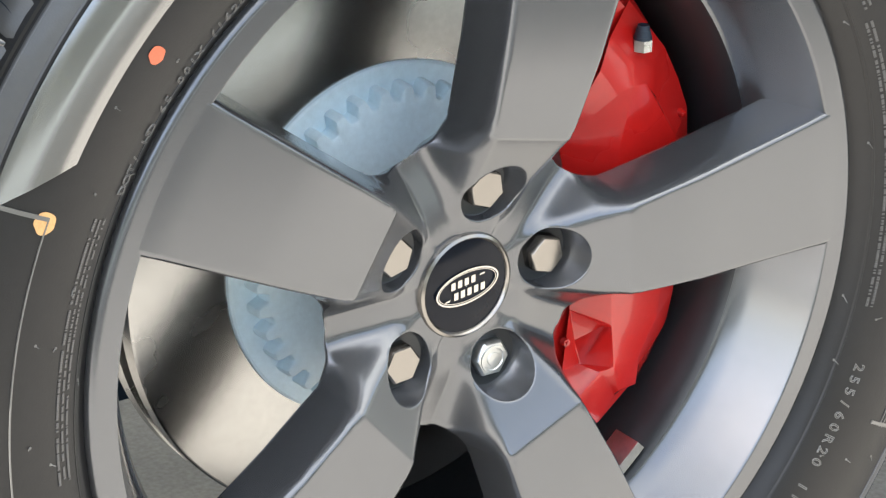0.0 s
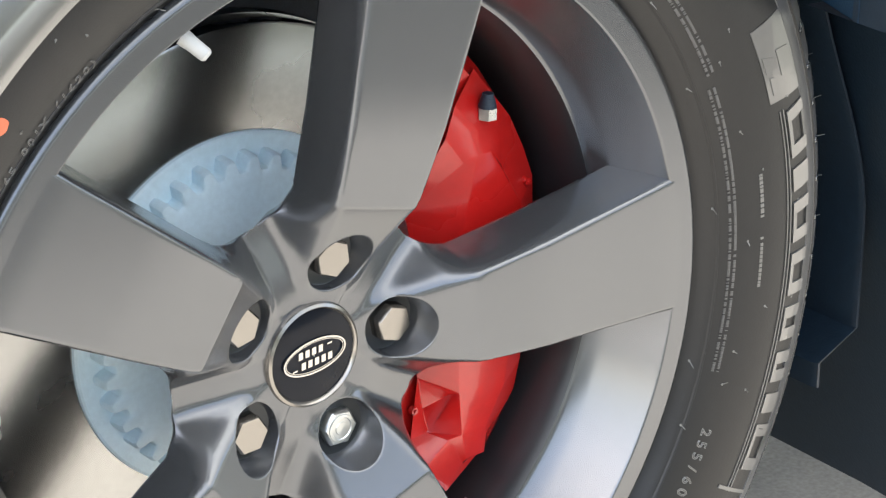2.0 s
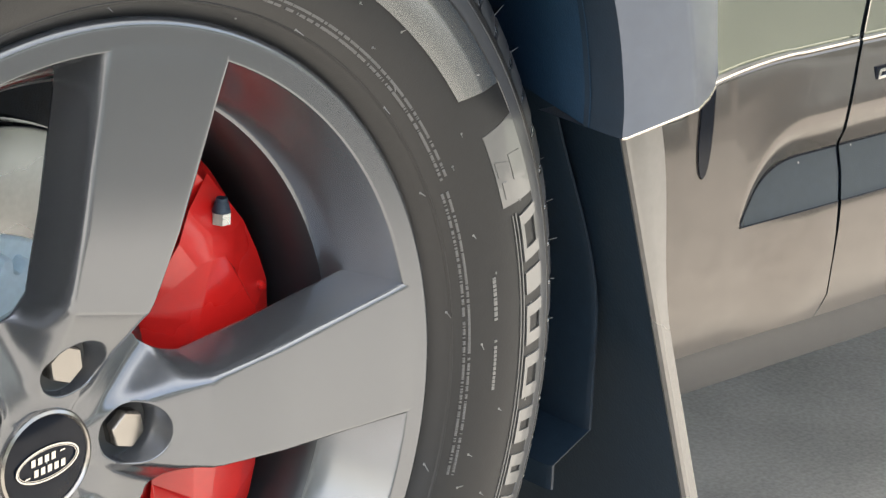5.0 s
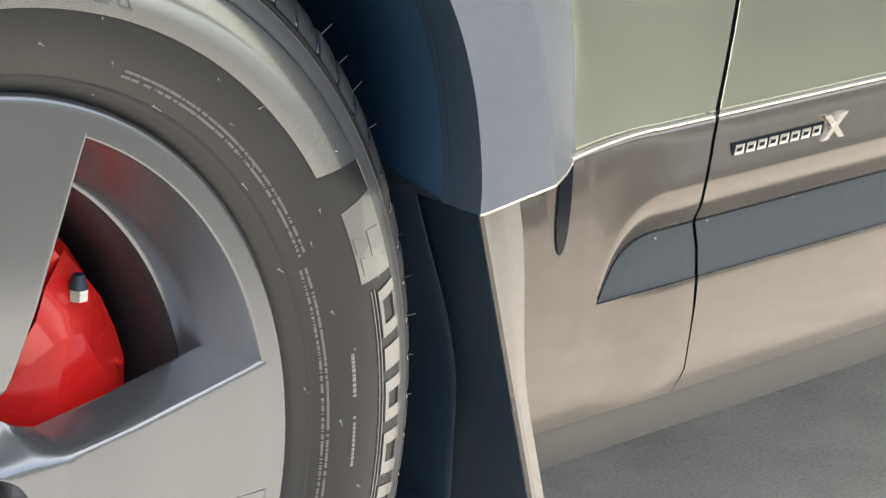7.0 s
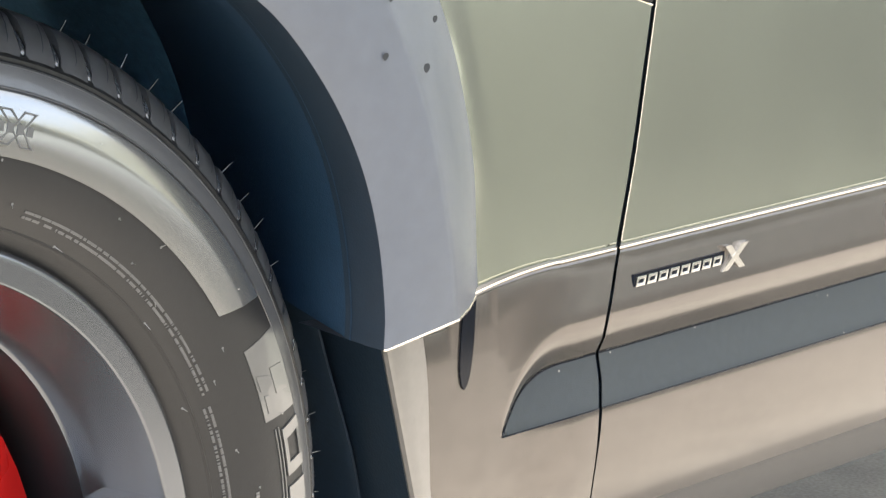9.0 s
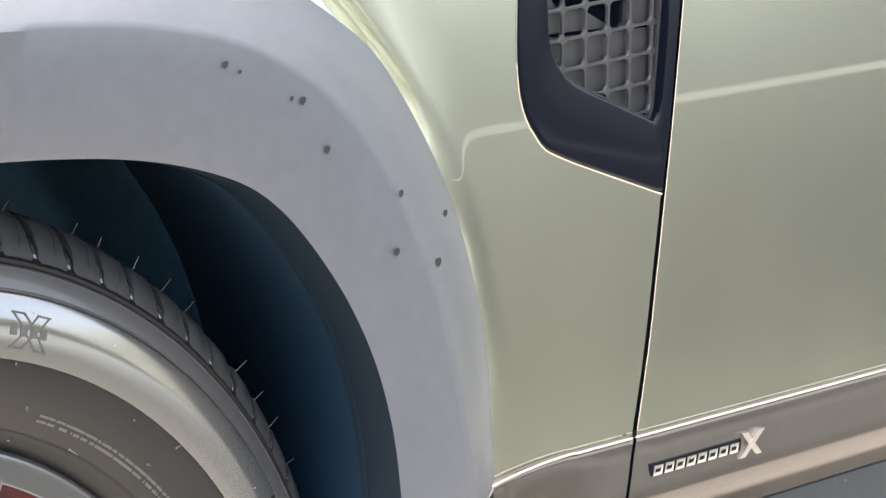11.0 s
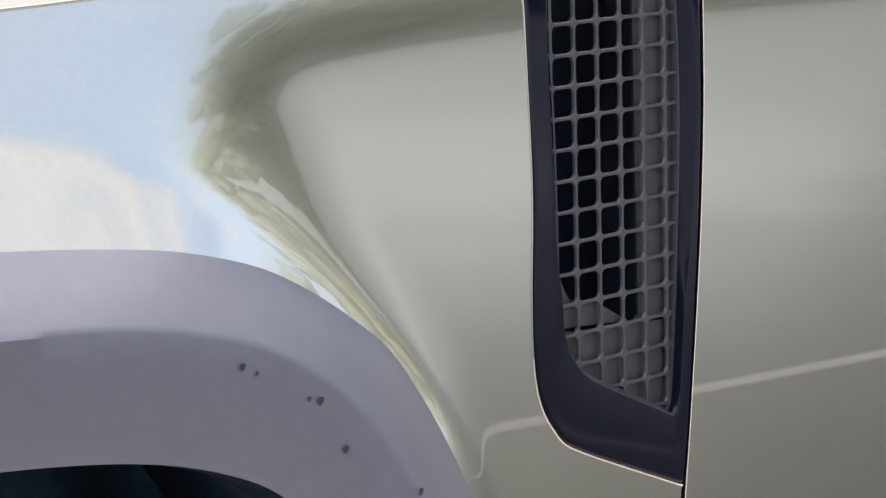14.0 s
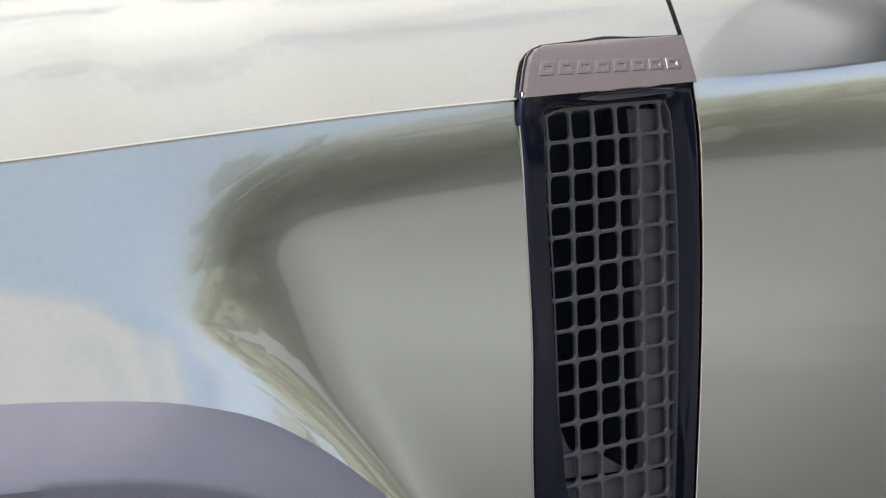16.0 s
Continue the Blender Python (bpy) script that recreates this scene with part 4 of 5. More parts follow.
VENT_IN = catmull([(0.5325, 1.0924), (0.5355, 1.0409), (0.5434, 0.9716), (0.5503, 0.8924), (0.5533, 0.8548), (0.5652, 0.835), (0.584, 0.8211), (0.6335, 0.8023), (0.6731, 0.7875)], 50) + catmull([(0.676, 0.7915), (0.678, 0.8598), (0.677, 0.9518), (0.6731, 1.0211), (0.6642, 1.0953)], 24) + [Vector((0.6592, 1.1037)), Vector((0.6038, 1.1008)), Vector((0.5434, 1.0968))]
MESH_Y = 0.006        # the mesh lies nearly flush with the frame


def by_sides(ring, corners, counts):
    """Resamples a closed outline side by side, so that two outlines pair corner to corner."""
    at_ = [min(range(len(ring)), key=lambda i: (ring[i] - Vector(c)).length) for c in corners]
    out = []
    for k, n in enumerate(counts):
        a, b = at_[k], at_[(k + 1) % len(at_)]
        line = ring[a:b + 1] if b > a else ring[a:] + ring[:b + 1]
        out += even(line, n + 1)[:-1]
    return out


SIDES = (36, 34, 34, 16)
vo = by_sides(VENT_OUT, ((0.504, 1.108), (0.533, 0.803), (0.6835, 0.7365), (0.684, 1.112)), SIDES)
vi = by_sides(VENT_IN, ((0.5325, 1.0924), (0.5573, 0.8459), (0.6731, 0.7875), (0.6642, 1.0953)), SIDES)
bm = bmesh.new()
rows = [[] for _ in range(11)]
for p, q in zip(vo, vi):
    d = (q - p).length
    c = min((0.0022 + 0.0068 * smoothstep((p.y - 0.82) / 0.07)) / d, 0.6)        # inner slope down to the mesh
    for row, (f, y) in zip(rows, ((0, 0.012), (0, 0.0), (0.0008 / d, -0.0015), (0.0026 / d, -0.0021), (0.0036 / d, -0.0021), (1 - c - 0.0024 / d, -0.0016), (1 - c - 0.0012 / d, -0.0015), (1 - c, -0.0008), (1 - 0.1 * c, 0.0040), (1, 0.0048), (1, 0.022))):
        w_ = p.lerp(q, f)
        row.append((w_.x, y + fender_y(0.9, w_.y), w_.y))
grid(bm, rows, closed=True)
vent = part("side_vent", bm, VENT_BLACK, car, "gloss black side vent frame with a grey square mesh", 35)

# cap over the vent, with raised hollow bars in place of its name
def cap_point(u, v, lift=0.0):
    """A point on the cap: u across it, v up it; its upper corner is rounded off."""
    left = [(0.0, (0.5045, 1.1045)), (0.55, (0.5225, 1.1285)), (0.80, (0.5335, 1.1352)), (0.92, (0.5440, 1.1378)), (1.0, (0.5620, 1.1392))]
    for (v0, p0), (v1, p1) in zip(left, left[1:]):
        if v <= v1:
            f = (v - v0) / (v1 - v0)
            lx, lz = p0[0] + (p1[0] - p0[0]) * f, p0[1] + (p1[1] - p0[1]) * f
            break
    rx, rz = 0.6830 + (0.6875 - 0.6830) * v, 1.1160 + (1.1470 - 1.1160) * v
    x, z = lx + (rx - lx) * u, lz + (rz - lz) * u
    base = fender_y(0.9, 1.11)
    y = base - 0.0042 + 0.5 * (z - 1.104 - 0.0115 * u) - 0.0003 * math.sin(math.pi * v)
    return Vector((x, y - lift, z))


bm = bmesh.new()
V_CAP = [0.0, 0.2, 0.4, 0.6, 0.72, 0.80, 0.86, 0.92, 0.96, 1.0]
sheet = grid(bm, [[cap_point(i / 30, v) for i in range(31)] for v in V_CAP])
rim_ = sheet[0] + [r[-1] for r in sheet[1:]] + list(reversed(sheet[-1][:-1])) + [r[0] for r in reversed(sheet[1:-1])]
c_ = sum((v.co for v in rim_), Vector((0, 0, 0))) / len(rim_)
last = rim_
for grow, back in ((0.0012, 0.0008), (0.0014, 0.0050)):
    nxt = [bm.verts.new(v.co + (v.co - c_).normalized() * grow + Vector((0, back, 0))) for v in rim_]
    for i in range(len(rim_)):
        k = (i + 1) % len(rim_)
        bm.faces.new((last[i], last[k], nxt[k], nxt[i]))
    last = nxt
vent_cap = part("vent_cap", bm, VENT_TOP, vent, "bronze grey cap over the side vent", 18)
# dark joint round the cap
bm = bmesh.new()
ring0 = [v for v in [cap_point(i / 30, 0) for i in range(31)] + [cap_point(1, v) for v in V_CAP[1:]] + [cap_point(1 - i / 30, 1) for i in range(1, 31)] + [cap_point(0, v) for v in reversed(V_CAP[:-1])]]
grid(bm, [[p + (p - c_).normalized() * g + Vector((0, 0.0022, 0)) for p in ring0] for g in (-0.004, 0.0034)], closed=True)
part("cap_joint", bm, GLOSS_BLACK, vent, "dark joint round the cap", 40)
for j in range(8):
    bm = bmesh.new()
    u0, du, v0, dv = 0.06 + j * 0.111, 0.092, 0.30, 0.23
    rows = []
    for lift, s_, t_ in ((-0.0006, 0.0, 0.0), (0.0005, 0.03, 0.05), (0.0006, 0.07, 0.10), (0.0006, 0.24, 0.30), (0.0005, 0.27, 0.34), (-0.0006, 0.30, 0.38)):
        rows.append([cap_point(u0 + du * (a_ * (1 - 2 * s_) + s_), v0 + dv * (b_ * (1 - 2 * t_) + t_), lift) for a_, b_ in ((0, 0), (1, 0), (1, 1), (0, 1))])
    grid(bm, rows, closed=True)
    part("name_bar", bm, VENT_TOP, vent_cap, "", 20)

# mesh of rounded square cells
CELL_X, CELL_Z = 0.02386, 0.02069
poly_in = [Vector((p.x, p.y)) for p in VENT_IN]


def inside(p, poly):
    c = False
    for a, b in zip(poly, poly[1:] + poly[:1]):
        if (a.y > p.y) != (b.y > p.y) and p.x < (b.x - a.x) * (p.y - a.y) / (b.y - a.y) + a.x:
            c = not c
    return c


def lattice(i, j):
    """Where the bars i and j of the mesh cross."""
    z = 1.0761 - j * CELL_Z
    x = 0.5599 + i * CELL_X + (1.0761 - z) * 0.068
    return Vector((x, z + (x - 0.5642) * 0.060))


def held(p, poly):
    """The point itself, or the nearest place on the outline if it lies outside."""
    if inside(p, poly):
        return p
    best = None
    for a, b in zip(poly, poly[1:] + poly[:1]):
        f = min(max((p - a).dot(b - a) / max((b - a).length_squared, 1e-12), 0), 1)
        q = a.lerp(b, f)
        if best is None or (q - p).length < (best - p).length:
            best = q
    return best


def mesh_cell(bm, i, j):
    """The plate round one opening with rounded corners."""
    c00, c10, c01, c11 = lattice(i, j), lattice(i + 1, j), lattice(i, j + 1), lattice(i + 1, j + 1)
    if not any(inside(c, poly_in) for c in (c00, c10, c01, c11)):
        return
    hx, hz, rc = CELL_X / 2, CELL_Z / 2, 0.0042
    rows = []
    for inset, y in ((0.0, 0.0), (0.0007, 0.0), (0.0011, 0.0005), (0.0013, 0.0024)):
        row = []
        for k, (sx, sz) in enumerate(((1, 1), (-1, 1), (-1, -1), (1, -1))):
            for n_ in range(7):
                ang = math.pi / 2 * (k + n_ / 6)
                u, w_ = sx * (hx - inset - rc) + rc * math.cos(ang), sz * (hz - inset - rc) + rc * math.sin(ang)
                u, w_ = u / hx, w_ / hz
                if inset == 0.0:
                    m_ = max(abs(u), abs(w_))
                    u, w_ = (u / m_, w_ / m_) if n_ != 3 else (sx, sz)
                p = held(c00.lerp(c10, (u + 1) / 2).lerp(c01.lerp(c11, (u + 1) / 2), (1 - w_) / 2), poly_in)
                row.append((p.x, MESH_Y + y + fender_y(0.9, p.y), p.y))
        rows.append(row)
    grid(bm, rows, closed=True)


bm = bmesh.new()
for i in range(-2, 6):
    for j in range(-2, 15):
        mesh_cell(bm, i, j)
bmesh.ops.dissolve_degenerate(bm, edges=bm.edges[:], dist=0.00001)
part("vent_mesh", bm, GRILLE, vent, "grey mesh of rounded square openings in the side vent", 40)
# thin rim round the mesh
bm = bmesh.new()
c_in = sum(poly_in, Vector((0, 0))) / len(poly_in)
grid(bm, [[(p.x + (c_in.x - p.x) * f, y + fender_y(0.9, p.y), p.y + (c_in.y - p.y) * f * 0.4) for p in poly_in] for f, y in ((0.0, MESH_Y + 0.004), (0.0, MESH_Y - 0.001), (0.02, MESH_Y - 0.001), (0.035, MESH_Y + 0.009))], closed=True)
part("mesh_rim", bm, GRILLE, vent, "", 40)
# backing plate with the open part cut out, and the dark duct behind it
VOID = catmull([(0.533, 1.0953), (0.5399, 1.0013), (0.5498, 0.9073), (0.5568, 0.8914), (0.5716, 0.8706), (0.5954, 0.8687), (0.634, 0.8528), (0.6429, 0.8548)], 40) + [Vector((x, z)) for x, z in zip(np.linspace(0.6419, 0.6241, 20), np.linspace(0.8726, 1.0973, 20))]
bm = bmesh.new()


def span_at(poly, z):
    """Where a level line enters and leaves an outline."""
    xs = [a.x + (b.x - a.x) * (z - a.y) / (b.y - a.y) for a, b in zip(poly, poly[1:] + poly[:1]) if (a.y > z) != (b.y > z)]
    return (min(xs), max(xs)) if xs else None


BACK_Y = MESH_Y + 0.0045
strips = {"side": [], "low_side": [], "full": []}
for z in np.linspace(0.789, 1.102, 127):
    full, hole = span_at(poly_in, z), span_at(VOID, z)
    if full is None:
        continue
    y = BACK_Y + fender_y(0.9, z)
    if hole is None and z > 0.9:
        continue
    if hole is None:
        strips["full"].append([(full[0] - 0.004, y, z), (full[1] + 0.006, y, z)])
    else:
        strips["side"].append([(hole[1] + 0.001, y + 0.003, z), (hole[1], y, z), (full[1] + 0.006, y, z)])
        if hole[0] > full[0]:
            strips["low_side"].append([(full[0] - 0.004, y, z), (hole[0], y, z)])
for rows in strips.values():
    if len(rows) > 1:
        grid(bm, rows)
part("vent_backing", bm, BACKING, vent, "", 35)
bm = bmesh.new()
prism(bm, [(0.50, 0.75), (0.75, 0.75), (0.75, 1.10), (0.50, 1.10)], 0.13, 0.14)
box(bm, 0.745, 0.75, 0.06, 0.13, 0.76, 1.10)
box(bm, 0.53, 0.735, 0.05, 0.13, 0.74, 0.75)
part("vent_duct", bm, BLACK, vent, "dark duct behind the vent", 0)

# ---- badge on the door ----
bm = bmesh.new()
prism(bm, [(0.6785, 0.5315), (0.787, 0.5315), (0.787, 0.5430), (0.6785, 0.5430)], -0.0095, -0.0048, 0.0008, 0.02)
badge = part("badge_base", bm, GLOSS_BLACK, door_low, "black badge strip with silver bars", 20)
for k in range(8):
    bm = bmesh.new()
    x = 0.6818 + k * 0.0128
    rows = []
    for y, i_ in ((-0.0085, 0.0), (-0.0103, 0.0), (-0.0104, 0.0003), (-0.0104, 0.0019), (-0.0103, 0.0021), (-0.0085, 0.0021)):
        rows.append([(x + i_, y, 0.5338 + i_), (x + 0.0102 - i_, y, 0.5338 + i_), (x + 0.0114 - i_, y, 0.5410 - i_), (x + 0.0012 + i_, y, 0.5410 - i_)])
    grid(bm, rows, closed=True)
    part("name_bar", bm, SILVER, badge, "", 20)
for sgn in (1, -1):
    bm = bmesh.new()
    x0, x1 = (0.786, 0.807) if sgn > 0 else (0.807, 0.786)
    prism(bm, [(x0 - 0.0035, 0.5285), (x0 + 0.0040, 0.5285), (x1 + 0.0055, 0.5475), (x1 - 0.0020, 0.5475)], -0.0112 - (0.0004 if sgn > 0 else 0), -0.0048)
    part("cross_emblem", bm, SILVER, badge, "silver crossed bar at the end of the badge", 20)

# dark slot below the cladding
bm = bmesh.new()
slot = [(0.4995, 0.5375), (0.5145, 0.5445), (0.5158, 0.517), (0.5154, 0.503), (0.5140, 0.4925), (0.5115, 0.4855), (0.5080, 0.4825), (0.5045, 0.4862), (0.5018, 0.4945), (0.5002, 0.506), (0.4996, 0.520)]
prism(bm, [(0.5067 + (x - 0.5073) * 0.82, 0.524 + (z - 0.516)) for x, z in slot], -0.0068, -0.004)
part("slot_recess", bm, GLOSS_BLACK, fend_low, "dark glossy slot in the lower fender", 20)

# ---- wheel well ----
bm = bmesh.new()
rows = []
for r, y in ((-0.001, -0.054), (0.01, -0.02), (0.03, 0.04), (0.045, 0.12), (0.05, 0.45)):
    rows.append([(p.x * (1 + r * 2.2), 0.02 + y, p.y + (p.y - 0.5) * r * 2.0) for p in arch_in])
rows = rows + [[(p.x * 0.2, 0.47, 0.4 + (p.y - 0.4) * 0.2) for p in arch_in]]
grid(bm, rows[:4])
arch_liner = part("wheel_arch_liner", bm, LINER, car, "black plastic wheel arch liner, its navy shade put into the colour", 40)
# the deep part is lightened in its colour against the arch's shade
bm = bmesh.new()
grid(bm, rows[3:])
part("inner_liner", bm, DEEP_LINER, arch_liner, "deep part of the arch liner, lightened in colour against its shade", 40)
bm = bmesh.new()
box(bm, -0.7, 0.75, 0.45, 0.47, 0.15, 0.9)
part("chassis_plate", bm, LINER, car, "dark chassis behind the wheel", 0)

# ---- brake ----
DISC_Y = 0.118
disc = part("brake_disc", lathe([(0.112, DISC_Y), (0.176, DISC_Y), (0.178, DISC_Y + 0.001), (0.178, DISC_Y + 0.012), (0.170, DISC_Y + 0.013), (0.170, DISC_Y + 0.022), (0.178, DISC_Y + 0.023), (0.178, DISC_Y + 0.034), (0.112, DISC_Y + 0.035)], 160), STEEL, car, "shiny ventilated brake disc with a pale blue centre", 30)
part("disc_hat", lathe([(0.1135, DISC_Y + 0.003), (0.1125, DISC_Y - 0.0020), (0.1110, DISC_Y - 0.0030), (0.0930, DISC_Y - 0.0035), (0.080, DISC_Y - 0.0035)], 120), HAT, disc, "pale blue coated disc hat", 30)
N_TOOTH = 38
bm = bmesh.new()
rows = []
for y, dr, soft in ((DISC_Y - 0.002, 0.0, 1.0), (DISC_Y - 0.0130, -0.0002, 1.0), (DISC_Y - 0.0155, -0.0012, 0.9), (DISC_Y - 0.0165, -0.0040, 0.55), (DISC_Y - 0.0172, -0.012, 0.0), (DISC_Y - 0.0180, -0.045, 0.0)):
    row = []
    for i in range(N_TOOTH * 14):
        t_ = math.tanh(2.4 * math.sin(2 * math.pi * i / 14))
        row.append(polar(0.0980 + dr + 0.0046 * t_ * soft, 360 * i / (N_TOOTH * 14), y))
    rows.append(row)
grid(bm, rows, closed=True)
part("hat_teeth", bm, HAT, disc, "pale blue toothed ring of the disc hat", 35)
# caliper: facetted red body that bridges the disc's edge
def caliper_block(bm, ring0, ring1, a0, a1, y0, y1, n=8):
    """A curved block between two radii and two angles, with sloped ends."""
    rows = []
    for i in range(n + 1):
        a = a0 + (a1 - a0) * i / n
        rows.append([polar(ring0, a, y0 + 0.004), polar(ring0 + 0.006, a, y0), polar(ring1 - 0.012, a, y0), polar(ring1, a, y0 + 0.014), polar(ring1, a, y1), polar(ring0, a, y1)])
    vs = grid(bm, rows, closed=True)
    bm.faces.new(vs[0])
    bm.faces.new(list(reversed(vs[-1])))
    return bm


bm = caliper_block(bmesh.new(), 0.118, 0.2085, 44, 138, 0.0765, 0.185, 14)
caliper = part("brake_caliper", bm, RED, car, "glossy red brake caliper over the disc", 25)
# facets of the casting: corners by name, then the faces between them
CORNER = {"o0": (0.1480, 0.0780, 0.5367), "o2": (0.1785, 0.0780, 0.5011), "o3": (0.1909, 0.0780, 0.4783), "o4": (0.1997, 0.0780, 0.4574), "o5": (0.204, 0.078, 0.400),
          "r0": (0.1265, 0.0680, 0.5196), "r1": (0.1424, 0.0640, 0.5022), "r2": (0.1401, 0.0600, 0.4884), "r3": (0.1322, 0.0600, 0.4507), "r4": (0.129, 0.060, 0.400), "f0": (0.1514, 0.0610, 0.4885), "f1": (0.1815, 0.0660, 0.4465), "f2": (0.183, 0.066, 0.400),
          "p0": (0.1667, 0.0720, 0.4987), "p1": (0.1652, 0.0680, 0.4734), "l0": (0.1184, 0.0660, 0.5004), "l1": (0.1316, 0.0640, 0.4828), "q0": (0.100, 0.0770, 0.4550), "q1": (0.112, 0.0760, 0.40),
          "g0": (0.1332, 0.0600, 0.3310), "g2": (0.1938, 0.0740, 0.3346), "g3": (0.1747, 0.0660, 0.3247), "g4": (0.1614, 0.0660, 0.3000), "g5": (0.1626, 0.0680, 0.2795), "g6": (0.1460, 0.0660, 0.2799), "g7": (0.1370, 0.0600, 0.3015),
          "s0": (0.1931, 0.0780, 0.3123), "s1": (0.1709, 0.0780, 0.2773), "a1": (0.1093, 0.0720, 0.3432), "a2": (0.1156, 0.0760, 0.3197), "a3": (0.1221, 0.0760, 0.3013), "a4": (0.1036, 0.0700, 0.3037), "a6": (0.1342, 0.0700, 0.3269),
          "b0": (0.1286, 0.0620, 0.3000), "b1": (0.1120, 0.0620, 0.2865), "b2": (0.1338, 0.0700, 0.2587), "b3": (0.1467, 0.0700, 0.2756)}
FACETS = ("r2 f0 f1 r3", "r3 f1 f2 r4", "r4 f2 g3 g0", "g0 g3 g4 g7", "g7 g4 g5 g6", "r1 p0 p1 f0 r2", "f0 p1 f1", "p0 o2 o3 p1", "p1 o3 o4 f1", "f1 o4 o5 f2", "f2 o5 g2 g3", "g3 g2 s0 g4", "g4 s0 s1 g5",
          "r0 o0 o2 p0 r1", "r0 r1 r2 l1 l0", "l0 l1 q0", "l1 r2 r3 q0", "q0 r3 r4 q1", "q1 r4 g0 a1", "a1 g0 a6 a2", "a2 a6 g0 g7 a3", "a3 b0 b1 a4", "a3 g7 b0", "b0 g7 g6 b3", "b0 b3 b2 b1", "a1 a2 a3 a4", "g6 g5 s1 b3", "b3 s1 b2")
bm = bmesh.new()
corner = {k: bm.verts.new(v) for k, v in CORNER.items()}
for f in FACETS:
    bm.faces.new([corner[k] for k in f.split()])
bmesh.ops.bevel(bm, geom=[e for e in bm.edges if not e.is_boundary], offset=0.0009, segments=2, affect="EDGES", profile=0.5)
part("caliper_face", bm, RED, caliper, "facetted front of the red caliper", 28)
# bleed nipple with its dust cap
bm = bmesh.new()
tube(bm, (0.1508, 0.0665, 0.5078), (0.1508, 0.0665, 0.5150), 0.0062, 0.0062, 6)
nip = part("bleed_nipple", bm, ZINC, caliper, "steel bleed nipple", 20)
bm = bmesh.new()
for z0, z1, r0, r1 in ((0.5150, 0.5170, 0.0058, 0.0056), (0.5170, 0.5212, 0.0053, 0.0044), (0.5212, 0.5240, 0.0040, 0.0036)):
    tube(bm, (0.1508, 0.0665, z0), (0.1508, 0.0665, z1), r0, r1, 16)
part("dust_cap", bm, BLACK, nip, "black rubber cap", 30)
for x, z in ((0.190, 0.4575), (0.1065, 0.322)):
    bm = bmesh.new()
    tube(bm, (x, 0.0735, z), (x, 0.0700, z), 0.0030, 0.0024, 16)
    tube(bm, (x, 0.0701, z), (x, 0.0690, z), 0.0014, 0.0010, 12)
    part("pin_head", bm, RED, caliper, "", 30)

# trim at the rear of the arch, and the flap and liner end behind the wheel
bm = bmesh.new()
rows = []
for z in np.linspace(0.536, 0.12, 24):
    x = front_x(z)
    w_ = 0.036 - 0.024 * smoothstep((0.54 - z) / 0.16) + 0.002
    rows.append([(x + w_, -0.001, z), (x + w_, -0.0070, z), (x + 0.55 * w_, -0.0085, z), (x + 0.004, -0.0095, z), (x + 0.0012, -0.0085, z), (x, -0.0055, z), (x + 0.001, -0.0030, z)])
grid(bm, rows)
part("arch_corner_trim", bm, TRIM, car, "pale grey trim at the rear of the wheel arch", 30)
bm = bmesh.new()
rows = []
for z in np.linspace(0.54, 0.12, 16):
    x = front_x(z)
    rows.append([(x + 0.0016, -0.0052, z), (x + 0.0024, 0.002, z), (x + 0.006, 0.03, z), (x + 0.012, 0.12, z), (x + 0.012, 0.26, z)])
grid(bm, rows)
part("mud_flap", bm, FLAP, car, "black plastic mud flap behind the tyre", 30)
bm = bmesh.new()
rows = []
for z in np.linspace(0.572, 0.262, 18):
    f = (0.60 - z) / 0.338
    e = 0.402 + 0.062 * smoothstep(f * 1.5) + 0.012 * f - (0.035 if z < 0.292 else 0)
    rows.append([(e + 0.004, 0.049, z), (e + 0.001, 0.0445, z), (e - 0.001, 0.0445, z), (e - 0.003, 0.049, z), (e - 0.004, 0.12, z), (e - 0.004, 0.26, z)])
grid(bm, rows)
part("liner_end", bm, FLAP, car, "lower end of the black arch liner", 30)

# wing mirror, which shows in the gloss of the door
def mirror_housing():
    bm = bmesh.new()
    rows = []
    for i in range(13):
        u = -1 + 2 * i / 12
        w_ = (1 - abs(u) ** 3.2) ** (1 / 3.2) if abs(u) < 1 else 0.02
        rows.append([Vector((1.20 + 0.055 * w_ * math.copysign(abs(math.cos(b)) ** 0.6, math.cos(b)), -0.165 + 0.105 * u, 1.370 + 0.095 * max(w_, 0.02) * math.copysign(abs(math.sin(b)) ** 0.6, math.sin(b)))) for b in np.linspace(0, 2 * math.pi, 24, endpoint=False)])
    vs = grid(bm, rows, closed=True)
    bm.faces.new(vs[0])
    bm.faces.new(vs[-1])
    return bm


mirror = part("wing_mirror", mirror_housing(), FLARE, car, "grey wing mirror housing", 50)
bm = bmesh.new()
tube(bm, (1.21, -0.10, 1.28), (1.24, 0.06, 1.20), 0.030, 0.036, 14)
part("mirror_arm", bm, BLACK, mirror, "black arm of the wing mirror", 40)
bm = bmesh.new()
prism(bm, [(1.258, 1.295), (1.261, 1.295), (1.261, 1.445), (1.258, 1.445)], -0.25, -0.08)
part("mirror_glass", bm, GLASS_DARK, mirror, "dark mirror glass", 20)

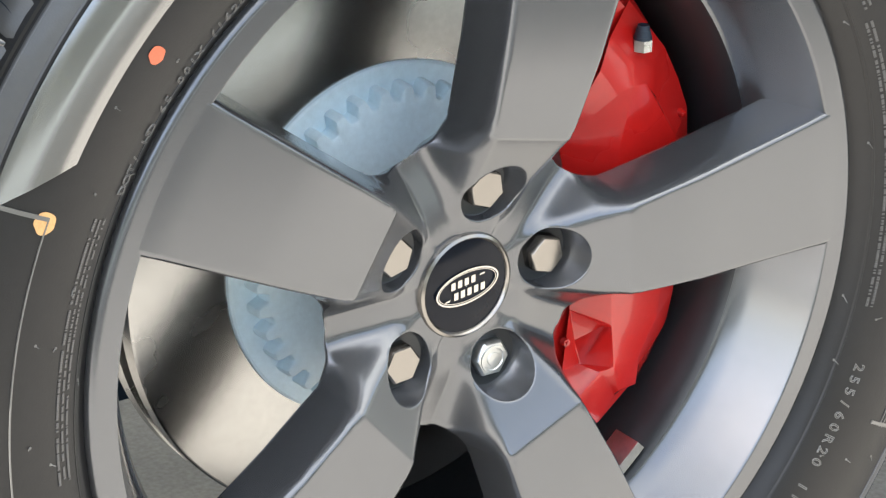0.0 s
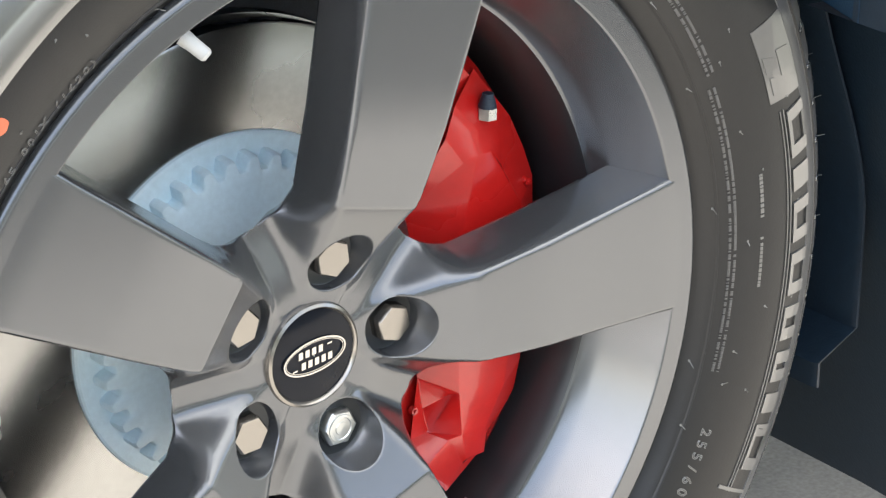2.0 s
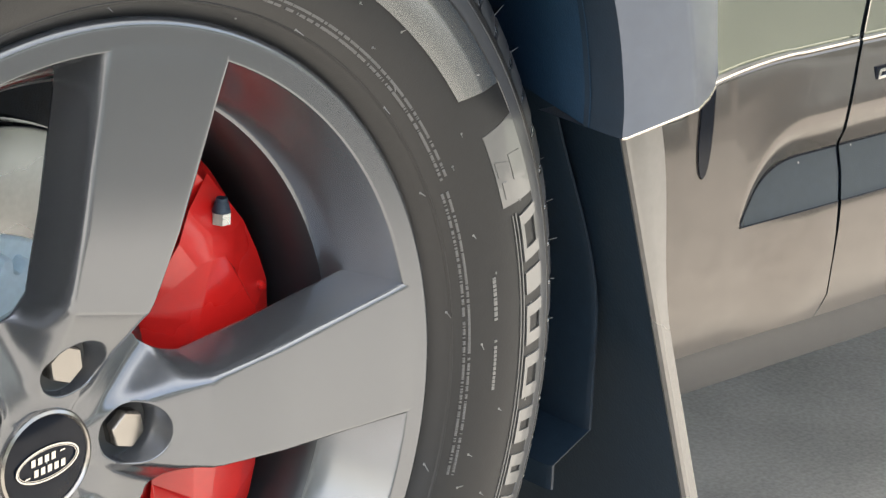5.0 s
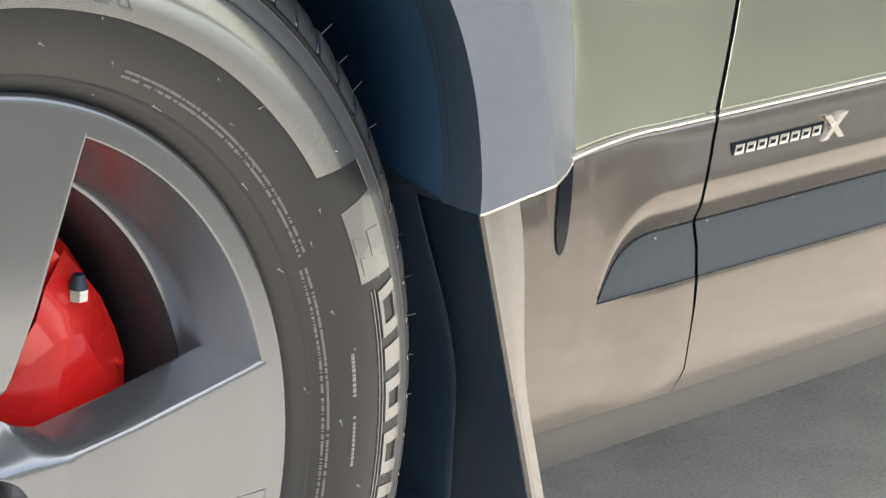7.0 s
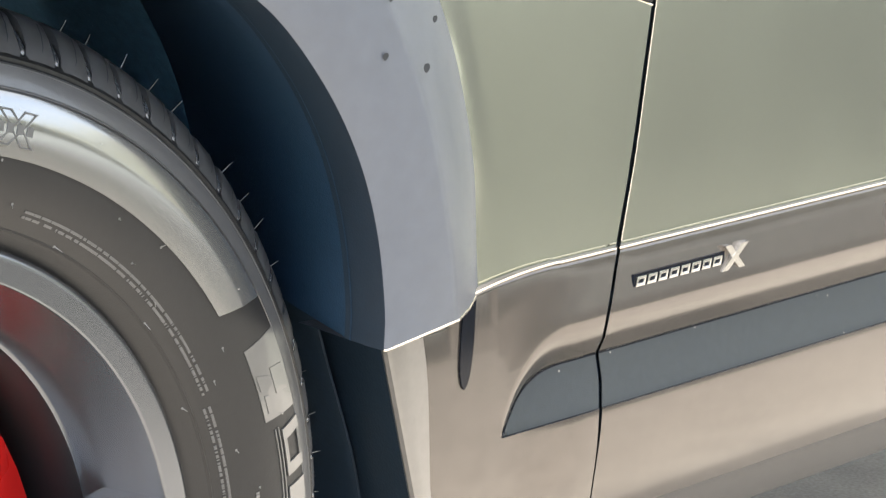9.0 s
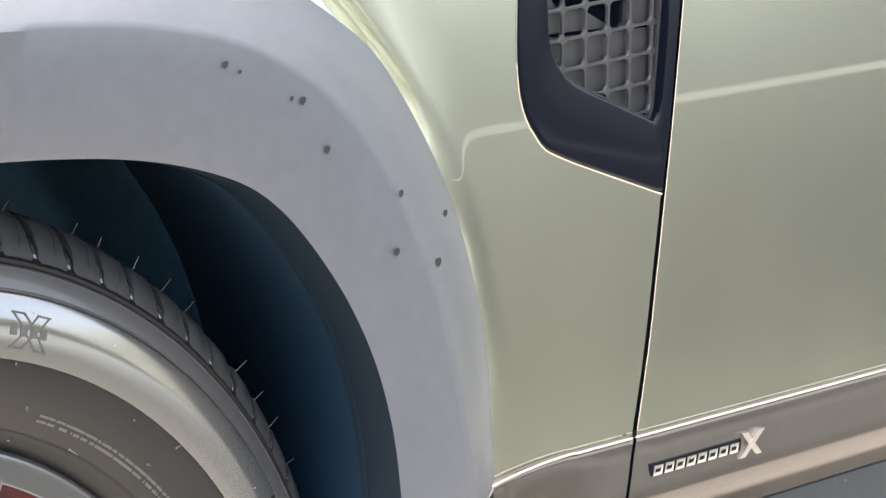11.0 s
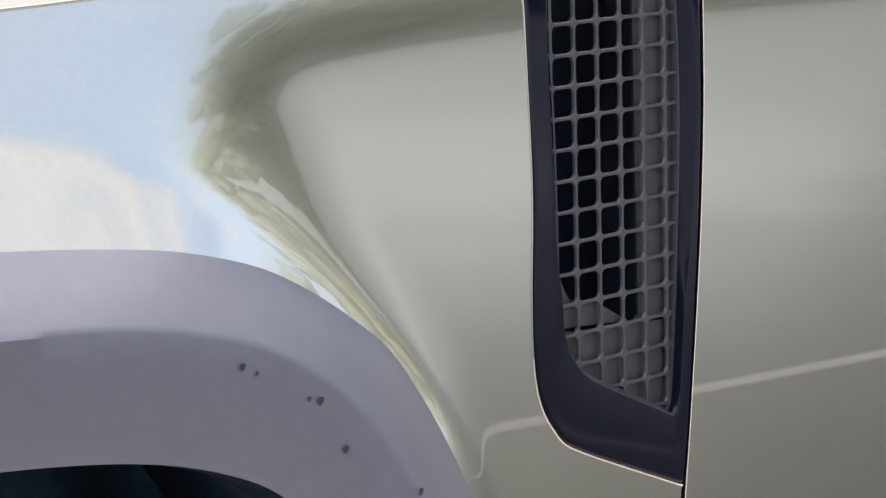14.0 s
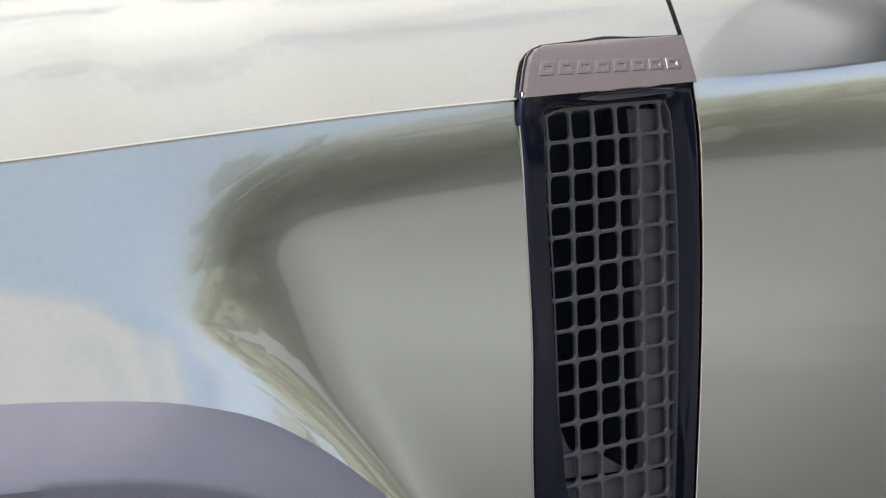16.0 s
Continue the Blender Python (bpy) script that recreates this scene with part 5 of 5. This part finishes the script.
# ---- unseen rest of the car, which closes it and throws its shadow ----
def shell():
    bm = bmesh.new()
    side = [(-0.86, 0.45), (-0.84, 1.02), (-0.70, 1.10), (0.66, 1.16), (0.72, 1.20), (1.05, 1.93), (3.75, 1.95), (3.86, 1.10), (3.82, 0.44), (0.60, 0.44), (0.60, 0.62), (0.50, 0.86), (-0.50, 0.86), (-0.60, 0.45)]
    low, high = [], []
    for y, out in ((0.15, low), (1.70, high)):
        for x, z in side:
            inset = 0.12 * max(z - 1.15, 0) / 0.8
            out.append(bm.verts.new((x, (y + inset) if y < 1 else (y - inset), z)))
    n = len(side)
    for i in range(n):
        j = (i + 1) % n
        bm.faces.new((low[i], low[j], high[j], high[i]))
    bm.faces.new(low)
    bm.faces.new(list(reversed(high)))
    return bm


part("body_shell", shell(), PAINT, car, "closed body shell behind the outer panels", 30)
bm = bmesh.new()
box(bm, 0.62, 3.8, 0.22, 1.65, 0.42, 0.436)
part("underbody", bm, BLACK, car, "dark underbody", 0)
# ---- tyre details ----
# shoulder blocks of the tread
def tread_block():
    bm = bmesh.new()
    rows = []
    for r, y, w, sh in ((0.3765, 0.0016, 1.86, 0.0), (0.3820, 0.0056, 1.74, 0.05), (0.3865, 0.0092, 1.60, 0.10), (0.3935, 0.0165, 1.55, 0.2), (0.3990, 0.0245, 1.52, 0.3), (0.4020, 0.036, 1.50, 0.45), (0.4035, 0.060, 1.48, 0.8)):
        rows.append([polar(r - 0.006, sh - w * 1.05, y + 0.004) - Vector((0, 0, HUB_Z)), polar(r - 0.0008, sh - w, y) - Vector((0, 0, HUB_Z)), polar(r, sh - w * 0.82, y) - Vector((0, 0, HUB_Z)), polar(r, sh + w * 0.82, y) - Vector((0, 0, HUB_Z)), polar(r - 0.0008, sh + w, y) - Vector((0, 0, HUB_Z)), polar(r - 0.006, sh + w * 1.05, y + 0.004) - Vector((0, 0, HUB_Z))])
    grid(bm, rows)
    return bm


N_BLOCK = 88
block = part("tread_block", tread_block(), RUBBER_SHEEN, tyre, "", 35, Matrix.Translation((0, 0, HUB_Z)))
block_mesh = block.data
for k in range(1, N_BLOCK):
    share("tread_block", block_mesh, tyre, Matrix.Translation((0, 0, HUB_Z)) @ Matrix.Rotation(radians(360 * k / N_BLOCK + random.uniform(-0.25, 0.25)), 4, "Y"))
# fine cuts across the blocks
bm = bmesh.new()
rows = []
for r, y, sh in ((0.3838, 0.0066, 0.2), (0.3870, 0.0093, 0.45), (0.3935, 0.0162, 0.75), (0.3990, 0.0242, 0.95)):
    c_, s_ = polar(r + 0.0003, sh, y - 0.0003) - Vector((0, 0, HUB_Z)), 0.00035 if r > 0.384 else 0.0001
    rows.append([c_ - Vector((s_, 0, 0)), c_ + Vector((s_, 0, 0))])
grid(bm, rows)
sipe = part("tread_cut", bm, SOOT, tyre, "", 40, Matrix.Translation((0, 0, HUB_Z)))
for k in range(1, N_BLOCK):
    share("tread_cut", sipe.data, tyre, Matrix.Translation((0, 0, HUB_Z)) @ Matrix.Rotation(radians(360 * k / N_BLOCK), 4, "Y"))
# glossy beads added between the shoulder blocks, to catch highlights as groove ends do
def groove_glint():
    bm = bmesh.new()
    c = Vector((0, 0, HUB_Z))
    a = 180 / N_BLOCK
    pts = [(0.3775, 0.0012, 0.0004), (0.3795, 0.0018, 0.0017), (0.3825, 0.0042, 0.0023), (0.3860, 0.0078, 0.0020), (0.3900, 0.0125, 0.0012), (0.3945, 0.0190, 0.0004)]
    rows = []
    for r, y, w_ in pts:
        m_ = polar(r, a, y + 0.0034) - c
        side = (polar(r, a + 0.5, y) - polar(r, a - 0.5, y)).normalized()
        up = Vector((0, -0.8, 0)) + (polar(1, a, 0) - c) * 0.6
        rows.append([m_ + side * w_ * math.cos(t) + up * w_ * 0.8 * math.sin(t) for t in np.linspace(0, 2 * math.pi, 8, endpoint=False)])
    grid(bm, rows, closed=True)
    return bm


first = part("groove_glint", groove_glint(), GROOVE_GLOSS, tyre, "", 60, Matrix.Translation((0, 0, HUB_Z)))
for k in range(1, N_BLOCK):
    share("groove_glint", first.data, tyre, Matrix.Translation((0, 0, HUB_Z)) @ Matrix.Rotation(radians(360 * k / N_BLOCK), 4, "Y"))
# ribs of the tread further in
bm = bmesh.new()
for y0, y1 in ((0.070, 0.105), (0.115, 0.150), (0.160, 0.20)):
    grid(bm, [[polar(r, 360 * i / 160, y) for i in range(160)] for r, y in ((0.395, y0), (0.4045, y0 + 0.001), (0.4045, y1 - 0.001), (0.395, y1))], closed=True)
part("tread_rib", bm, RUBBER, tyre, "", 30)
# thin raised rings on the sidewall
for r in (0.3728, 0.3605, 0.2835):
    bm = bmesh.new()
    grid(bm, [[polar(rr, 360 * i / 200, side_y(rr) - d) for i in range(200)] for rr, d in ((r - 0.0009, -0.0002), (r - 0.0004, 0.0006), (r + 0.0004, 0.0006), (r + 0.0009, -0.0002))], closed=True)
    part("sidewall_ring", bm, RUBBER_SHEEN if r > 0.3 else RUBBER, tyre, "", 60)


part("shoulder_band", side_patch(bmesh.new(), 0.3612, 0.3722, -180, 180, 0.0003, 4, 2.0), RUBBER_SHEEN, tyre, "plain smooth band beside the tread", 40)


def moulding_hairs():
    """Fine rubber hairs left by the mould, on the shoulder and scattered over the sidewall."""
    bm = bmesh.new()
    rnd = random.Random(7)
    for k in range(N_BLOCK):
        if rnd.random() < 0.15:
            continue
        a = 360 * k / N_BLOCK + rnd.uniform(-0.6, 0.6)
        p = polar(0.401, a, 0.030)
        n = (polar(1.0, a, 0) - Vector((0, 0, HUB_Z)))
        q = p + n * rnd.uniform(0.007, 0.010) + Vector((rnd.uniform(-1, 1), rnd.uniform(-1.5, 0), rnd.uniform(-1, 1))) * 0.0015
        tube(bm, p, q, 0.00040, 0.00022, 4)
    for r, n_, l0 in ((0.346, 26, 0.004), (0.300, 30, 0.0045), (0.318, 24, 0.0035), (0.2815, 22, 0.005)):
        for k in range(n_):
            a = 360 * k / n_ + rnd.uniform(-5, 5)
            rr = r + rnd.uniform(-0.004, 0.004)
            p = polar(rr, a, side_y(rr) + 0.0002)
            q = p + Vector((rnd.uniform(-1, 1), rnd.uniform(-1.3, -0.7), rnd.uniform(-1, 1))).normalized() * rnd.uniform(0.6, 1.2) * l0
            tube(bm, p, q, 0.00042, 0.00025, 4)
            tube(bm, p + Vector((0, 0.0003, 0)), p - Vector((0, 0.0005, 0)), 0.0011, 0.0008, 6)
    return bm


tagged(part("moulding_hairs", moulding_hairs(), LETTER, tyre, "short fine rubber hairs", 30), kind="stuff")


def text_on_tyre(txt, r, a_mid, height, spread, mat, name, lift=0.0009, inward=False, outline=False):
    """Letters of the built-in font, laid one by one along a circle on the sidewall."""
    bm = bmesh.new()
    n = len(txt)
    for i, ch in enumerate(txt):
        if ch == " ":
            continue
        cu = bpy.data.curves.new("letter", "FONT")
        cu.body, cu.size, cu.align_x, cu.resolution_u = ch, height * 1.38, "CENTER", 2
        if outline:
            cu.fill_mode = "NONE"
            cu.bevel_depth, cu.bevel_resolution = height * 0.036, 0
        else:
            cu.offset = -height * 0.012
            cu.extrude = 0.0004
        ob = bpy.data.objects.new("letter", cu)
        scene.collection.objects.link(ob)
        bpy.context.view_layer.update()
        me = bpy.data.meshes.new_from_object(ob.evaluated_get(bpy.context.evaluated_depsgraph_get()))
        bpy.data.objects.remove(ob)
        s = -1 if inward else 1
        a = a_mid + s * (i - (n - 1) / 2) * spread
        for v in me.vertices:
            u, w_, d = v.co.x, v.co.y - height / 2, v.co.z
            rr = r + s * w_
            p = polar(rr, a + s * math.degrees(u / rr), side_y(rr) - lift - d)
            v.co = p
        bm.from_mesh(me)
        bpy.data.meshes.remove(me)
    return part(name, bm, mat, tyre, "", 30)


text_on_tyre("255/60R20", 0.2990, 117.2, 0.0075, 1.59, LETTER, "size_lettering", 0.0004, False, True)
text_on_tyre("115", 0.2990, 128.6, 0.0075, 1.59, LETTER, "load_lettering", 0.0004, False, True)


def bars(rng, lanes, a0, a1, fill, mean, mat, name, lift=0.0005):
    """Small raised bars in place of moulded writing that cannot be read."""
    bm = bmesh.new()
    for r0, r1 in lanes:
        a = a0
        while a < a1:
            w_ = rng.uniform(0.5, 1.5) * mean
            if rng.random() < fill:
                side_patch(bm, r0, r1, a, a + w_ * 0.72, lift, 1, 3)
            a += w_
    return tagged(part(name, bm, mat, tyre, "", 20), kind="stuff")


rng = random.Random(3)
bars(rng, [(0.2925, 0.2941), (0.2958, 0.2974)], 22, 62, 0.78, 0.19, RUBBER_SHEEN, "small_writing")
bars(rng, [(0.2900, 0.2916), (0.2933, 0.2949)], 64, 103, 0.78, 0.19, RUBBER_SHEEN, "small_writing")
bars(rng, [(0.3125, 0.3150)], 78, 83.5, 0.95, 0.55, LETTER, "small_writing")
bars(rng, [(0.3125, 0.3146)], 86, 92, 0.9, 0.45, LETTER, "small_writing")
text_on_tyre("DOT/ HD 65 001X", 0.2852, -54.6, 0.0062, 1.165, LETTER, "code_lettering", 0.0007, False, True)
text_on_tyre("(1620)", 0.2852, -41.2, 0.0062, 1.165, LETTER, "date_lettering", 0.0007, False, True)
bars(rng, [(0.2890, 0.2906), (0.2925, 0.2941), (0.2960, 0.2976)], -95, -66, 0.78, 0.20, RUBBER_SHEEN, "small_writing")
bars(rng, [(0.2925, 0.2965)], -118, -101, 0.7, 1.0, LETTER, "small_writing")
# maker's name as plain bright bars, one to a letter, beside two thin arcs
WIDTHS = (5.6, 2.6, 4.6, 4.8, 3.8, 3.4, 2.2, 5.2)


def name_bars(a, direction, mat):
    """Plain raised bars, one to a letter, the wide ones hollow."""
    for w_ in WIDTHS:
        lo, hi = sorted((a, a + direction * w_))
        bm = bmesh.new()
        if w_ > 3:
            side_patch(bm, 0.3415, 0.3600, lo, lo + 1.35, 0.0012, 2, 1.2)
            side_patch(bm, 0.3415, 0.3600, hi - 1.35, hi, 0.0012, 2, 1.2)
            side_patch(bm, 0.3415, 0.3448, lo + 1.35, hi - 1.35, 0.0012, 1, 1.2)
            side_patch(bm, 0.3567, 0.3600, lo + 1.35, hi - 1.35, 0.0012, 1, 1.2)
        else:
            side_patch(bm, 0.3415, 0.3600, lo, hi, 0.0012, 2, 1.2)
        part("name_bar", bm, mat, tyre, "", 20)
        a += direction * (w_ + 1.35)


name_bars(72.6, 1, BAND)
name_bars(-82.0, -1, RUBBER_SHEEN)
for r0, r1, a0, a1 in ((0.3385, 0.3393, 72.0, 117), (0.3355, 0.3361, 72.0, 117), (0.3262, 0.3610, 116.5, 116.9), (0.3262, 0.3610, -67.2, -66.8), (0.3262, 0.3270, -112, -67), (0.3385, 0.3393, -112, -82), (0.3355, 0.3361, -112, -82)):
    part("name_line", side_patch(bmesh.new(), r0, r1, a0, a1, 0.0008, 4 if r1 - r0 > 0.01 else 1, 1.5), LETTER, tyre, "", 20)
part("emblem_patch", side_patch(bmesh.new(), 0.3290, 0.3604, 60.8, 70.4, 0.0005, 4, 1.0, 1.0), BAND, tyre, "plain patch beside the name, paler in colour for its sheen", 20)
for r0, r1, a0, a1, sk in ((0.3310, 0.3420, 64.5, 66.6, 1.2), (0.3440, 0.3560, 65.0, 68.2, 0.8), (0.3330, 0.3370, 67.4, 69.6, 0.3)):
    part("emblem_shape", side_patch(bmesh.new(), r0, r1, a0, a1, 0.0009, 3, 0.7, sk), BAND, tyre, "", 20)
# crossed raised mark on the ribbed band, drawn in outline, with small bars across it
bm = bmesh.new()
for a0, sk in ((14.6, 3.2), (16.0, 3.2), (17.8, -3.2), (19.2, -3.2)):
    side_patch(bm, 0.3300, 0.3500, a0, a0 + 0.22, 0.0028, 4, 1.0, sk)
for r_ in (0.3300, 0.3494):
    for a0 in (14.6, 17.8):
        side_patch(bm, r_, r_ + 0.0008, a0, a0 + 1.62, 0.0029, 1, 1.0)
for k in range(4):
    side_patch(bm, 0.3372, 0.3425, 14.5 + k * 1.25, 15.3 + k * 1.25, 0.0030, 1, 1.0)
part("cross_mark", bm, RUBBER_SHEEN, tyre, "raised outline of crossed bars on the sidewall", 20)


def paint_dot(r, a, rad, mat, name):
    bm = bmesh.new()
    c = polar(r, a, side_y(r) - 0.0006)
    ring = [bm.verts.new(c + Vector((rad * (1 + 0.06 * math.sin(5 * t)) * math.cos(t), 0, rad * (1 + 0.05 * math.cos(3 * t)) * math.sin(t)))) for t in np.linspace(0, 2 * math.pi, 28, endpoint=False)]
    for v in ring:
        v.co.y = side_y(math.hypot(v.co.x, v.co.z - HUB_Z)) - 0.0005
    bm.faces.new(ring)
    part(name, bm, mat, tyre, name.replace("_", " ") + " on the sidewall", 0)


paint_dot(0.3115, -49.4, 0.0050, ORANGE, "orange_paint_dot")
paint_dot(0.3280, -67.4, 0.0062, YELLOW, "tan_paint_dot")

# water spots dried on the cladding
for x, z, r in ((0.1913, 0.8738, 0.0022), (0.2031, 0.8688, 0.0013), (0.2546, 0.8481, 0.0025), (0.2457, 0.85, 0.0015), (0.2773, 0.8174, 0.0024), (0.3406, 0.7847, 0.0024), (0.3406, 0.7491, 0.0024), (0.3772, 0.7383, 0.003), (0.3822, 0.7679, 0.0022)):
    bm = bmesh.new()
    ring = []
    for t in np.linspace(0, 2 * math.pi, 14, endpoint=False):
        p = Vector((x + r * math.cos(t), z + r * (1 + 0.15 * math.sin(3 * t)) * math.sin(t)))
        d0, d1 = min((p - q).length for q in arch_in), min((p - q).length for q in arch_mid)
        ring.append(bm.verts.new((p.x, FLARE_Y - 0.0040 - (crest_of(x) - 0.0038) * d0 / (d0 + d1) - 0.0010, p.y)))
    bm.faces.new(ring)
    part("dried_spot", bm, LIP, arch, "dark dried spot", 0)
